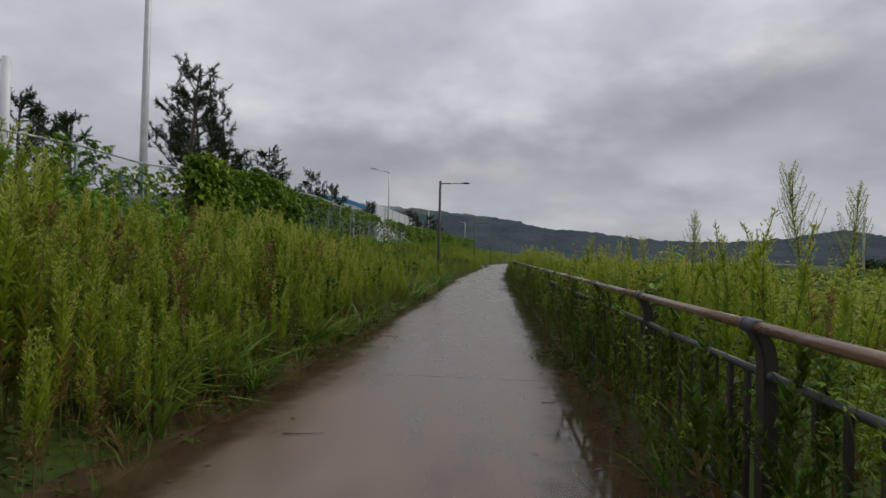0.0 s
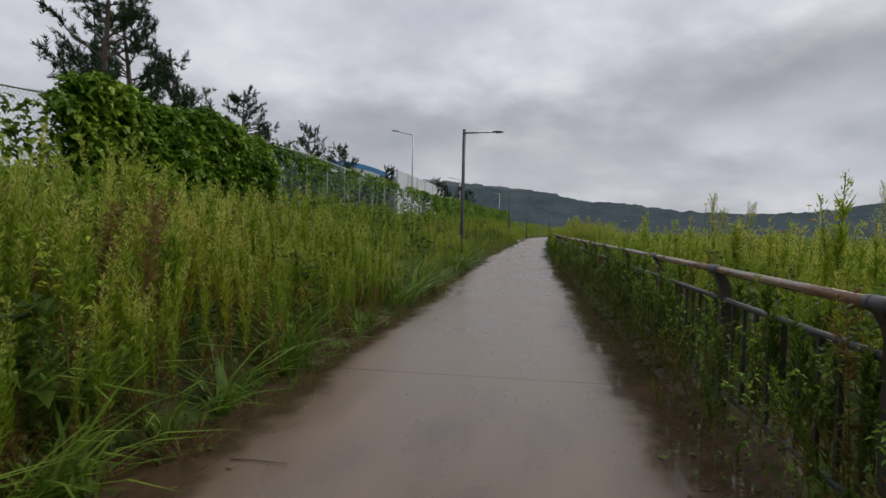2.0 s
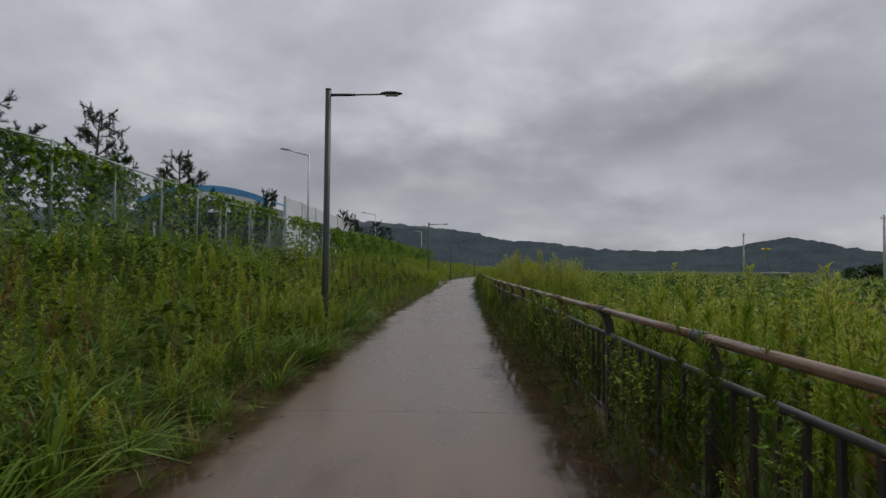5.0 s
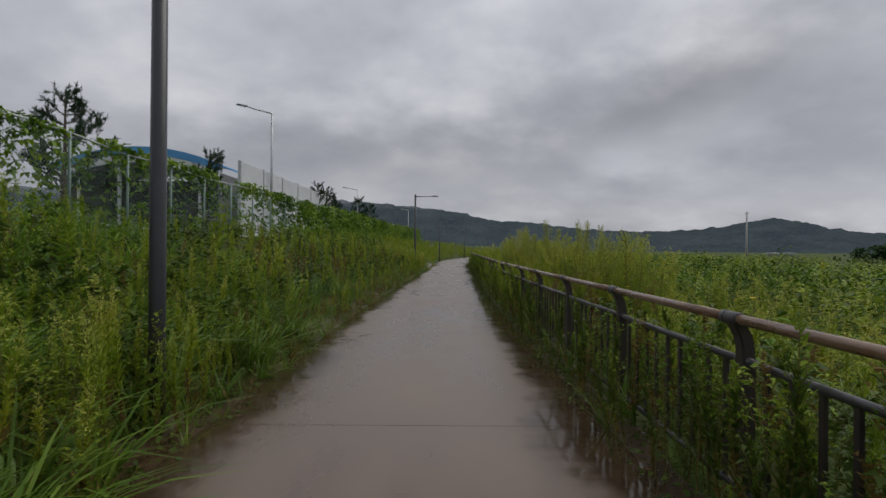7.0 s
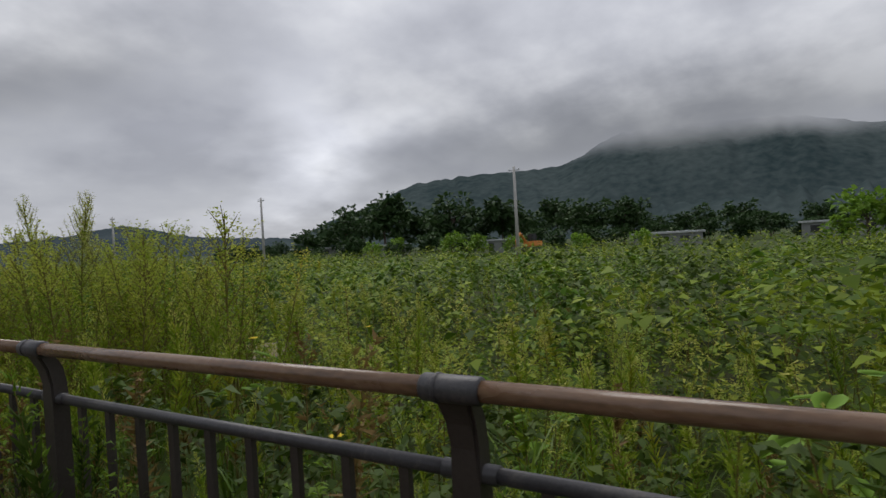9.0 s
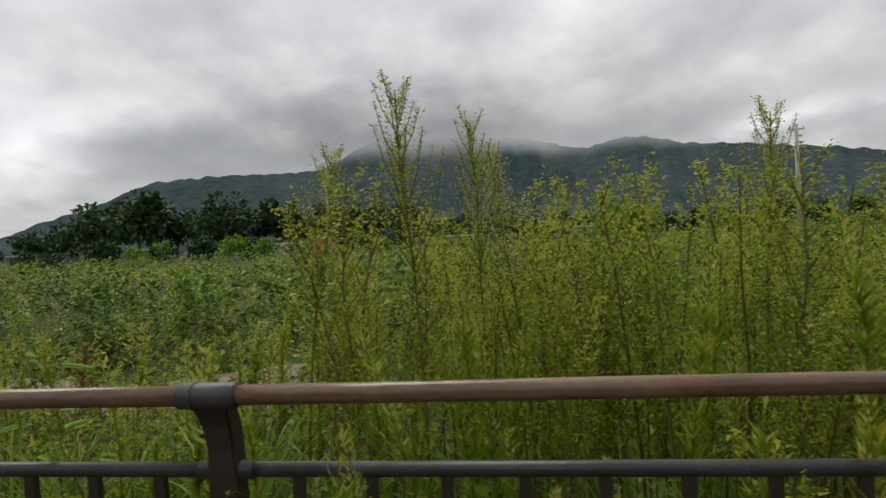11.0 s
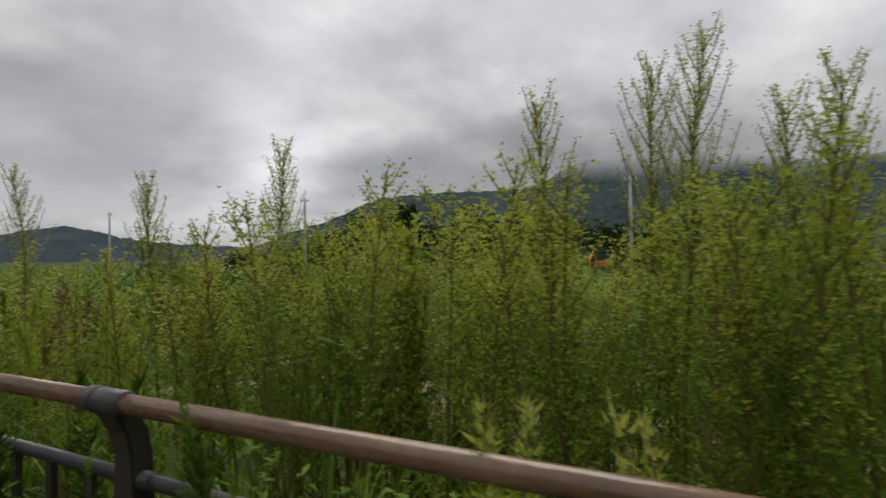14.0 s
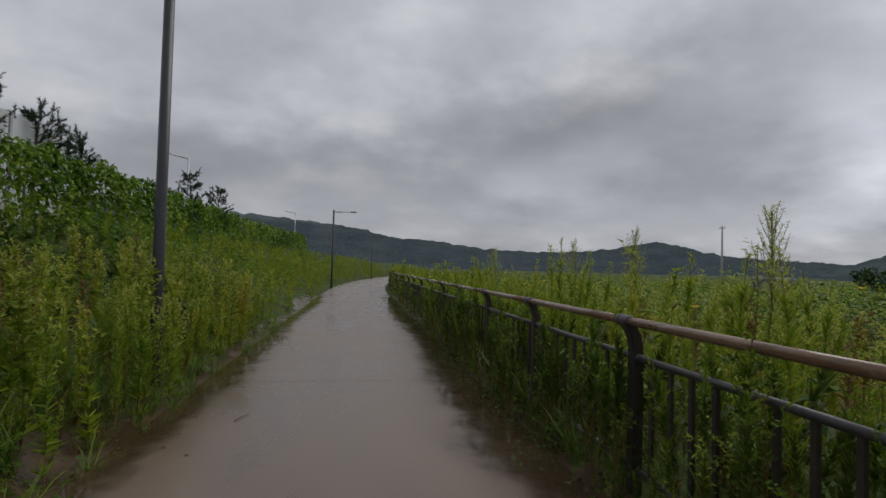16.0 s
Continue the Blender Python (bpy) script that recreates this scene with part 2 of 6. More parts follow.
M_LAMP = surface("charcoal_lamp_paint", [(0.3, (0.022, 0.023, 0.026)), (0.7, (0.046, 0.047, 0.052))], 4, (0.35, 0.5), 0.2, 0.05, 80)
M_GALV = surface("galvanised_steel", [(0.3, (0.35, 0.37, 0.38)), (0.7, (0.55, 0.57, 0.58))], 5, (0.4, 0.6), 0.35, 0.06, 60)
M_GFEN = surface("pale_green_wire", [(0.3, (0.15, 0.22, 0.20)), (0.7, (0.26, 0.34, 0.31))], 5, (0.45, 0.6), 0.1, 0.04, 60)
M_CONC = surface("grey_concrete", [(0.3, (0.30, 0.29, 0.28)), (0.7, (0.46, 0.45, 0.43))], 3, (0.7, 0.9), 0, 0.2, 50)
M_LENS = surface("milky_lamp_lens", [(0.3, (0.45, 0.46, 0.47)), (0.7, (0.6, 0.6, 0.6))], 10, (0.2, 0.3), 0, 0.02, 60)
M_WHITE = surface("white_sheet_metal", [(0.3, (0.52, 0.54, 0.56)), (0.7, (0.72, 0.73, 0.74))], 2, (0.4, 0.6), 0, 0.05, 40)
M_BLUE = surface("blue_roof_sheet", [(0.3, (0.05, 0.22, 0.48)), (0.7, (0.10, 0.34, 0.62))], 1.5, (0.35, 0.5), 0, 0.05, 30)
M_WALL = surface("grey_shed_wall", [(0.3, (0.16, 0.17, 0.17)), (0.7, (0.26, 0.27, 0.27))], 1.0, (0.6, 0.8), 0, 0.1, 20)
M_DARK = surface("dark_parts_and_inner_shade", [(0.3, (0.015, 0.016, 0.018)), (0.7, (0.03, 0.032, 0.034))], 2, (0.3, 0.5), 0, 0.05, 20)
M_BARK = surface("pine_bark", [(0.3, (0.05, 0.035, 0.028)), (0.7, (0.14, 0.10, 0.08))], 8, (0.8, 0.95), 0, 0.6, 40)
M_ORANGE = surface("orange_paint", [(0.3, (0.55, 0.17, 0.03)), (0.7, (0.7, 0.26, 0.05))], 3, (0.4, 0.6), 0, 0.05, 30)

M_WEED = leafy("weed_green", [(0.0, (0.075, 0.15, 0.012)), (0.3, (0.155, 0.25, 0.019)), (0.6, (0.26, 0.335, 0.026)), (0.85, (0.37, 0.35, 0.034)), (1.0, (0.33, 0.20, 0.035))], 1.3, 0.5, 0.38)
M_WEEDB = leafy("weed_deep_green", [(0.0, (0.055, 0.12, 0.011)), (0.5, (0.145, 0.245, 0.02)), (1.0, (0.29, 0.36, 0.036))], 1.3)
# dark greens that put the shade below taller weeds into the leaf colour
M_SHADE_LEAF = leafy("deep_green_leaf_with_shade", [(0.0, (0.026, 0.050, 0.008)), (0.5, (0.055, 0.095, 0.013)), (1.0, (0.11, 0.15, 0.022))], 1.2)
M_TOP = leafy("weed_seed_head", [(0.0, (0.21, 0.29, 0.04)), (0.5, (0.40, 0.45, 0.08)), (1.0, (0.56, 0.49, 0.13))], 1.3, 0.5, 0.38)
M_RUST = leafy("dying_weed", [(0.0, (0.12, 0.08, 0.03)), (0.5, (0.20, 0.125, 0.042)), (1.0, (0.24, 0.21, 0.06))], 0.8)
M_STEM = leafy("weed_stem", [(0.0, (0.13, 0.10, 0.035)), (0.5, (0.17, 0.16, 0.045)), (1.0, (0.16, 0.075, 0.035))], 1.2, 0.6, 0.1)
M_GRASS = leafy("grass_blade", [(0.0, (0.035, 0.08, 0.008)), (0.5, (0.10, 0.18, 0.018)), (1.0, (0.25, 0.34, 0.05))], 1.2, 0.4, 0.32, 0.5, 0.25)
M_LUSH = leafy("lush_blade", [(0.0, (0.05, 0.12, 0.012)), (0.5, (0.12, 0.22, 0.025)), (1.0, (0.24, 0.36, 0.05))], 1.2, 0.42, 0.3, 0.5, 0.2)
M_PLUME = leafy("feathery_weed", [(0.0, (0.17, 0.24, 0.025)), (0.4, (0.32, 0.39, 0.045)), (0.75, (0.48, 0.50, 0.08)), (1.0, (0.50, 0.36, 0.06))], 1.1, 0.5, 0.45)
M_PALE = leafy("pale_seed_head", [(0.0, (0.34, 0.40, 0.12)), (0.5, (0.50, 0.54, 0.20)), (1.0, (0.62, 0.60, 0.28))], 1.3, 0.5, 0.42)
M_VINE = leafy("vine_leaf", [(0.0, (0.026, 0.068, 0.008)), (0.45, (0.095, 0.19, 0.016)), (1.0, (0.33, 0.44, 0.05))], 0.8, 0.4, 0.3)
# the darkest patches stand in for shaded hollows in the vine cover
M_KUDZU = leafy("field_vine_leaf", [(0.0, (0.014, 0.032, 0.005)), (0.35, (0.072, 0.130, 0.011)), (0.62, (0.21, 0.285, 0.025)), (1.0, (0.42, 0.45, 0.05))], 0.42, 0.5, 0.3, 0.42, 0.1)
M_NEEDLE = leafy("pine_needle", [(0.0, (0.012, 0.032, 0.014)), (0.5, (0.024, 0.055, 0.022)), (1.0, (0.045, 0.085, 0.035))], 1.0, 0.5, 0.15)
M_TREE = leafy("tree_leaf", [(0.0, (0.022, 0.048, 0.018)), (0.5, (0.045, 0.085, 0.03)), (1.0, (0.08, 0.13, 0.045))], 0.1, 0.6, 0.2)
M_BUSH = leafy("bush_leaf", [(0.0, (0.08, 0.17, 0.02)), (0.5, (0.17, 0.30, 0.035)), (1.0, (0.28, 0.40, 0.05))], 0.9, 0.5, 0.25)
M_YELLOW = leafy("yellow_petal", [(0.0, (0.70, 0.50, 0.02)), (1.0, (0.85, 0.68, 0.06))], 1.0, 0.5, 0.3)
M_PETAL = leafy("orange_petal", [(0.0, (0.75, 0.22, 0.02)), (1.0, (0.85, 0.36, 0.04))], 1.0, 0.5, 0.3)
M_VERGE = surface("muddy_verge", [(0.3, (0.028, 0.018, 0.010)), (0.5, (0.060, 0.036, 0.020)), (0.75, (0.11, 0.078, 0.048))], 2.2, (0.12, 0.5), 0, 0.4, 30, spec=0.4)
M_LITTER = leafy("fallen_leaf", [(0.0, (0.05, 0.03, 0.018)), (0.5, (0.11, 0.065, 0.03)), (1.0, (0.17, 0.13, 0.05))], 1.5, 0.4, 0.1)
# bluish, lightened greens paint the distance haze into hills and mountain
M_HILL = mountain_material("hazed_hill_wood", (0.036, 0.050, 0.060), (0.070, 0.088, 0.094), 130, 220)
M_MOUNT = mountain_material("hazed_mountain_wood", (0.030, 0.047, 0.050), (0.074, 0.094, 0.094), 90, 134)


# ---------------------------------------------------------------- plan
RAIL_X, RAIL_Z, BAY, FIRST_POST = 0.944, 0.903, 1.7, 2.267
PATH_L, PATH_R = -1.86, 0.80
FENCE_X = -7.6


def bend(y):
    """The path, rail and fence turn two degrees to the right after 22.7 m, and more after 62 m."""
    u, g = max(0.0, y - 22.7), math.tan(radians(2))
    v = g * u * u / 19.0 if u < 9.5 else g * (u - 4.75)
    w = max(0.0, y - 62.0)
    return v + (0.0025 * w * w if w < 36 else 3.24 + 0.18 * (w - 36))


def vbend(y):
    return np.array([bend(float(v)) for v in np.ravel(y)]).reshape(np.shape(y))


def smooth(a, b, x):
    t = np.clip((x - a) / (b - a), 0, 1)
    return t * t * (3 - 2 * t)


def bank_top(y):
    return 1.2 + 0.38 * smooth(5, 24, y) + 0.25 * smooth(45, 62, y)


def ground_z(x, y):
    """Height of the ground sheet: bank up to the fence on one side, low field on the other."""
    x, y = np.asarray(x, float), np.asarray(y, float)
    u = x - vbend(y)
    near = smooth(400, 150, np.abs(y))
    z = np.full(np.broadcast(x, y).shape, -0.07)
    left = smooth(PATH_L + 0.02, PATH_L - 0.5, u) * 0.2 + smooth(PATH_L - 0.2, FENCE_X + 0.2, u) * (bank_top(y) - 0.13)
    right = smooth(PATH_R - 0.02, PATH_R + 0.15, u) * 0.09 - smooth(1.3, 4.2, u) * 0.62 - smooth(9, 36, u) * 0.25
    z = z + left * near + right
    lump = 0.05 * np.sin(x * 1.9 + 0.7 * np.sin(y * 0.8)) * np.sin(y * 1.3 + 0.5) + 0.12 * np.sin(x * 0.31 + 1.0) * np.sin(y * 0.23)
    away = smooth(0.0, 0.8, np.abs(u - (PATH_L + PATH_R) / 2) - (PATH_R - PATH_L) / 2)
    return z + lump * away


# ---------------------------------------------------------------- mesh helpers
def big_mesh(name, verts, quads, mats, index=None, smooth_faces=False):
    """One mesh from arrays of corners and faces; a last corner of -1 marks a triangle."""
    me = bpy.data.meshes.new(name)
    nv, nq = len(verts), len(quads)
    me.vertices.add(nv)
    me.vertices.foreach_set("co", np.asarray(verts, np.float32).ravel())
    quads = np.asarray(quads, np.int32)
    corners = quads[quads >= 0]
    total = (quads >= 0).sum(1).astype(np.int32)
    me.loops.add(len(corners))
    me.loops.foreach_set("vertex_index", corners)
    me.polygons.add(nq)
    me.polygons.foreach_set("loop_start", np.concatenate([[0], np.cumsum(total)[:-1]]).astype(np.int32))
    me.polygons.foreach_set("loop_total", total)
    for m in mats:
        me.materials.append(m)
    if index is not None:
        me.polygons.foreach_set("material_index", np.asarray(index, np.int32))
    if smooth_faces:
        me.polygons.foreach_set("use_smooth", np.ones(nq, bool))
    me.update(calc_edges=True)
    me.validate()
    return me


def part(name, bm, material, parent, label="", smooth_faces=False):
    """Links a bmesh as one mesh object under a thing."""
    me = bpy.data.meshes.new(name)
    bm.to_mesh(me)
    bm.free()
    me.materials.append(material)
    if smooth_faces:
        for p in me.polygons:
            p.use_smooth = True
    ob = new(name, me)
    ob.parent = parent
    return tagged(ob, label)


def thing(name, m, label, category, group="", kind=""):
    ob = new(name)
    ob.empty_display_size = 0.2
    ob.matrix_world = m
    return tagged(ob, label, category, group, kind)


def tube(bm, pts, radii, sides=8, cap=True):
    """A tapered tube along points."""
    pts = [Vector(p) for p in pts]
    rings = []
    for i, p in enumerate(pts):
        d = (pts[min(i + 1, len(pts) - 1)] - pts[max(i - 1, 0)]).normalized()
        s = d.cross(Vector((0, 0, 1)) if abs(d.z) < 0.9 else Vector((0, 1, 0))).normalized()
        u = s.cross(d)
        r = radii[i] if hasattr(radii, "__len__") else radii
        rings.append([bm.verts.new(p + s * (math.cos(a) * r) + u * (math.sin(a) * r)) for a in (2 * math.pi * k / sides for k in range(sides))])
    for a, b in zip(rings, rings[1:]):
        for k in range(sides):
            bm.faces.new((a[k], a[(k + 1) % sides], b[(k + 1) % sides], b[k]))
    if cap:
        bm.faces.new(rings[0][::-1])
        bm.faces.new(rings[-1])
    return bm


def box(bm, x0, y0, z0, x1, y1, z1, bev=0.0):
    g = bmesh.ops.create_cube(bm, size=1.0, matrix=Matrix.Translation(((x0 + x1) / 2, (y0 + y1) / 2, (z0 + z1) / 2)) @ Matrix.Diagonal((x1 - x0, y1 - y0, z1 - z0, 1)))
    if bev:
        es = list({e for v in g["verts"] for e in v.link_edges})
        bmesh.ops.bevel(bm, geom=es, offset=bev, segments=2, affect="EDGES")
    return bm


# ---------------------------------------------------------------- ground, path
def make_ground():
    xs = np.concatenate([-np.geomspace(3000, 14, 14), np.arange(-12, -2.6, 0.45), np.arange(-2.6, 2.6, 0.13), np.arange(2.6, 14, 0.6), np.geomspace(14, 3000, 20)])
    ys = np.concatenate([-np.geomspace(3000, 9, 12), np.arange(-8, 60, 0.5), np.arange(60, 130, 2.0), np.geomspace(130, 3000, 16)])
    gx, gy = np.meshgrid(xs, ys)
    gx = gx + vbend(np.clip(gy, -50, 160)) * smooth(60, 10, np.abs(gx))
    gz = ground_z(gx, gy)
    n, m = gx.shape
    idx = np.arange(n * m).reshape(n, m)
    q = np.stack([idx[:-1, :-1], idx[:-1, 1:], idx[1:, 1:], idx[1:, :-1]], -1).reshape(-1, 4)
    me = big_mesh("ground", np.stack([gx, gy, gz], -1).reshape(-1, 3), q, [M_SOIL], smooth_faces=True)
    return tagged(new("ground", me), "damp mossy soil and grass under the weeds", "ground", kind="structure")


ground = make_ground()


def make_dirt_track():
    """A strip of bare earth below the rail in the field."""
    n, m = 60, 10
    v = []
    for i in range(n):
        y = 29.5 + 13.0 * i / (n - 1)
        for j in range(m):
            w = (j / (m - 1) - 0.5) * (2.6 + 0.5 * math.sin(y * 1.7)) * min(1.0, 0.25 + 0.35 * min(i, n - 1 - i))
            x = 6.3 + bend(y) + 0.35 * math.sin(y * 0.5) + w
            edge = 0.012 if 0 < j < m - 1 and 0 < i < n - 1 else -0.05
            v.append((x, y, float(ground_z(x, y)) + edge + 0.02))
    idx = np.arange(n * m).reshape(n, m)
    q = np.stack([idx[:-1, :-1], idx[:-1, 1:], idx[1:, 1:], idx[1:, :-1]], -1).reshape(-1, 4)
    return tagged(new("dirt_track", big_mesh("dirt_track", np.array(v), q, [M_DIRT], smooth_faces=True)), "bare brown earth track crossing the weedy field", "track", kind="structure")


make_dirt_track()


def make_verge():
    """Bare muddy ground between the path and the first stems, with a ragged outer edge."""
    for side, edge in ((-1, PATH_L), (1, PATH_R)):
        n, m = 420, 6
        v = []
        for i in range(n):
            y = -4.0 + 66.0 * i / (n - 1)
            w = 0.30 + 0.12 * math.sin(y * 0.8 + side) + 0.30 * noise.noise((y * 1.1, side * 3.0, 2.0))
            for j in range(m):
                x = edge + side * (0.004 + max(0.12, w) * j / (m - 1)) + bend(y)
                v.append((x, y, max(float(ground_z(x, y)) + 0.014 + 0.012 * noise.noise((x * 7, y * 7, 0.5)), 0.003) if j < m - 1 else float(ground_z(x, y)) - 0.02))
        idx = np.arange(n * m).reshape(n, m)
        q = np.stack([idx[:-1, :-1], idx[:-1, 1:], idx[1:, 1:], idx[1:, :-1]], -1).reshape(-1, 4)
        me = big_mesh("mud_verge", np.array(v), q if side > 0 else q[:, ::-1], [M_VERGE], smooth_faces=True)
        tagged(new("mud_verge", me), "wet brown mud and silt beside the path", "mud", kind="structure")


make_verge()


def make_path():
    root = thing("path", pose(0, 0, 0), "flooded grey-brown concrete footpath with thin joints", "path", kind="structure")
    step, gap = 4.25, 0.0035
    for k in range(-4, 36):
        y0, y1 = 7.9 + step * k + gap, 7.9 + step * (k + 1) - gap
        bm = bmesh.new()
        rows = []
        nrow = 5
        for i in range(nrow):
            y = y0 + (y1 - y0) * i / (nrow - 1)
            b = bend(y)
            lip = 0.004 if i in (0, nrow - 1) else 0.0
            prof = ((PATH_L, -0.09), (PATH_L, -0.006), (PATH_L + 0.012, -lip), (PATH_R - 0.012, -lip), (PATH_R, -0.006), (PATH_R, -0.09))
            rows.append([bm.verts.new((px + b, y, pz)) for px, pz in prof])
        for a, c in zip(rows, rows[1:]):
            for j in range(5):
                bm.faces.new((a[j], a[j + 1], c[j + 1], c[j]))
        bm.faces.new(rows[0][::-1])
        bm.faces.new(rows[-1])
        part("slab", bm, M_PATH, root)


make_path()


def make_puddles():
    """Standing muddy water along both edges of the path, with a ragged inner shore."""
    for side in (-1, 1):
        for y0, y1 in ((-6.0, 62.0),):
            n, m = 700, 6
            v = []
            for i in range(n):
                y = y0 + (y1 - y0) * i / (n - 1)
                w = 0.36 + 0.07 * math.sin(y * 0.7 + side) + 0.14 * noise.noise((y * 0.9, side * 5.0, 0)) 
                w = max(0.12, w) * (1.75 if side > 0 else 1.25)
                outer = (PATH_R if side > 0 else PATH_L) + side * 0.03
                for j in range(m):
                    f = j / (m - 1)
                    v.append((outer - side * w * f + bend(y), y, 0.0022))
            idx = np.arange(n * m).reshape(n, m)
            q = np.stack([idx[:-1, :-1], idx[:-1, 1:], idx[1:, 1:], idx[1:, :-1]], -1).reshape(-1, 4)
            if side > 0:
                q = q[:, ::-1]
            me = big_mesh("water_puddle", np.array(v), q, [M_MUD], smooth_faces=True)
            lay = me.uv_layers.new(name="shore")
            vi = np.zeros(len(me.loops), np.int32)
            me.loops.foreach_get("vertex_index", vi)
            lay.data.foreach_set("uv", np.stack([(vi % m) / (m - 1), vi / len(v)], -1).astype(np.float32).ravel())
            tagged(new("water_puddle", me), "brown muddy rain water along the path edge", "puddle", kind="structure")


make_puddles()


# ---------------------------------------------------------------- hills and mountain
def ridge(name, az, el, dist, base, depth, mat, label, rough, seed):
    """A wooded ridge around the place: elevation angle by bearing, clockwise from the path's heading."""
    n, m = 420, 26
    a = np.linspace(az[0], az[-1], n)
    e = np.interp(a, az, el)
    k = np.ones(9) / 9
    e = np.convolve(np.pad(e, 4, "edge"), k, "valid")
    rng = np.random.RandomState(seed)
    jag = sum(rng.normal(0, 1) * np.sin(a * f + rng.uniform(0, 6.28)) / f ** 0.8 for f in np.geomspace(2.5, 40, 40))
    e = np.maximum(e + rough * jag, 0.05)
    v = []
    for j in range(m):
        s = j / (m - 1)
        r = dist - depth * (1 - s)
        top = np.tan(np.radians(e)) * dist
        fold = 1 + (0.16 * np.sin(a * 0.7 + 1.5 * s) + 0.10 * np.sin(a * 1.9 - 2.2 * s + 1) + 0.05 * np.sin(a * 4.7 + 2 * s)) * 0.8 * s * (1 - s)
        z = base + (top - base) * (s ** 0.85) * np.where(s < 1, fold, 1)
        v.append(np.stack([np.sin(np.radians(a)) * r, np.cos(np.radians(a)) * r, z], -1))
    v = np.array(v)
    idx = np.arange(n * m).reshape(m, n)
    q = np.stack([idx[:-1, :-1], idx[:-1, 1:], idx[1:, 1:], idx[1:, :-1]], -1).reshape(-1, 4)
    return tagged(new(name, big_mesh(name, v.reshape(-1, 3), q, [mat], smooth_faces=True)), label, "hill", kind="structure")


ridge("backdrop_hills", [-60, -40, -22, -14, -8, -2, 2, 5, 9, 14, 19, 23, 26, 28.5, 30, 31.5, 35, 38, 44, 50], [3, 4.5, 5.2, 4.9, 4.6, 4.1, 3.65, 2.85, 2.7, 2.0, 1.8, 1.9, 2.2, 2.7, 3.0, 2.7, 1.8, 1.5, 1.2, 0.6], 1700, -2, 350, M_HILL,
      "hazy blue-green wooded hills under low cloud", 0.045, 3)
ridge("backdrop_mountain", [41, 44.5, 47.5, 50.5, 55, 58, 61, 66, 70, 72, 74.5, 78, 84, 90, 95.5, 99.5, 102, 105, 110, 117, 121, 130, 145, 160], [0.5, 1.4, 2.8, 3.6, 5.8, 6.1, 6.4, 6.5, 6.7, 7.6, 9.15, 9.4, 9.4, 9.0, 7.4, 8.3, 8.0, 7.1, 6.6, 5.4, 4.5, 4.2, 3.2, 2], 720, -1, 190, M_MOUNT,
      "dark green wooded mountain, haze in its colour, top faded for cloud", 0.05, 5)
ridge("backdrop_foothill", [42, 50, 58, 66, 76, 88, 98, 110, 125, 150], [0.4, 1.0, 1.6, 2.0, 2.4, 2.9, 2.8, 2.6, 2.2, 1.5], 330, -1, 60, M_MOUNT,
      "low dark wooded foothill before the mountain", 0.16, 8)


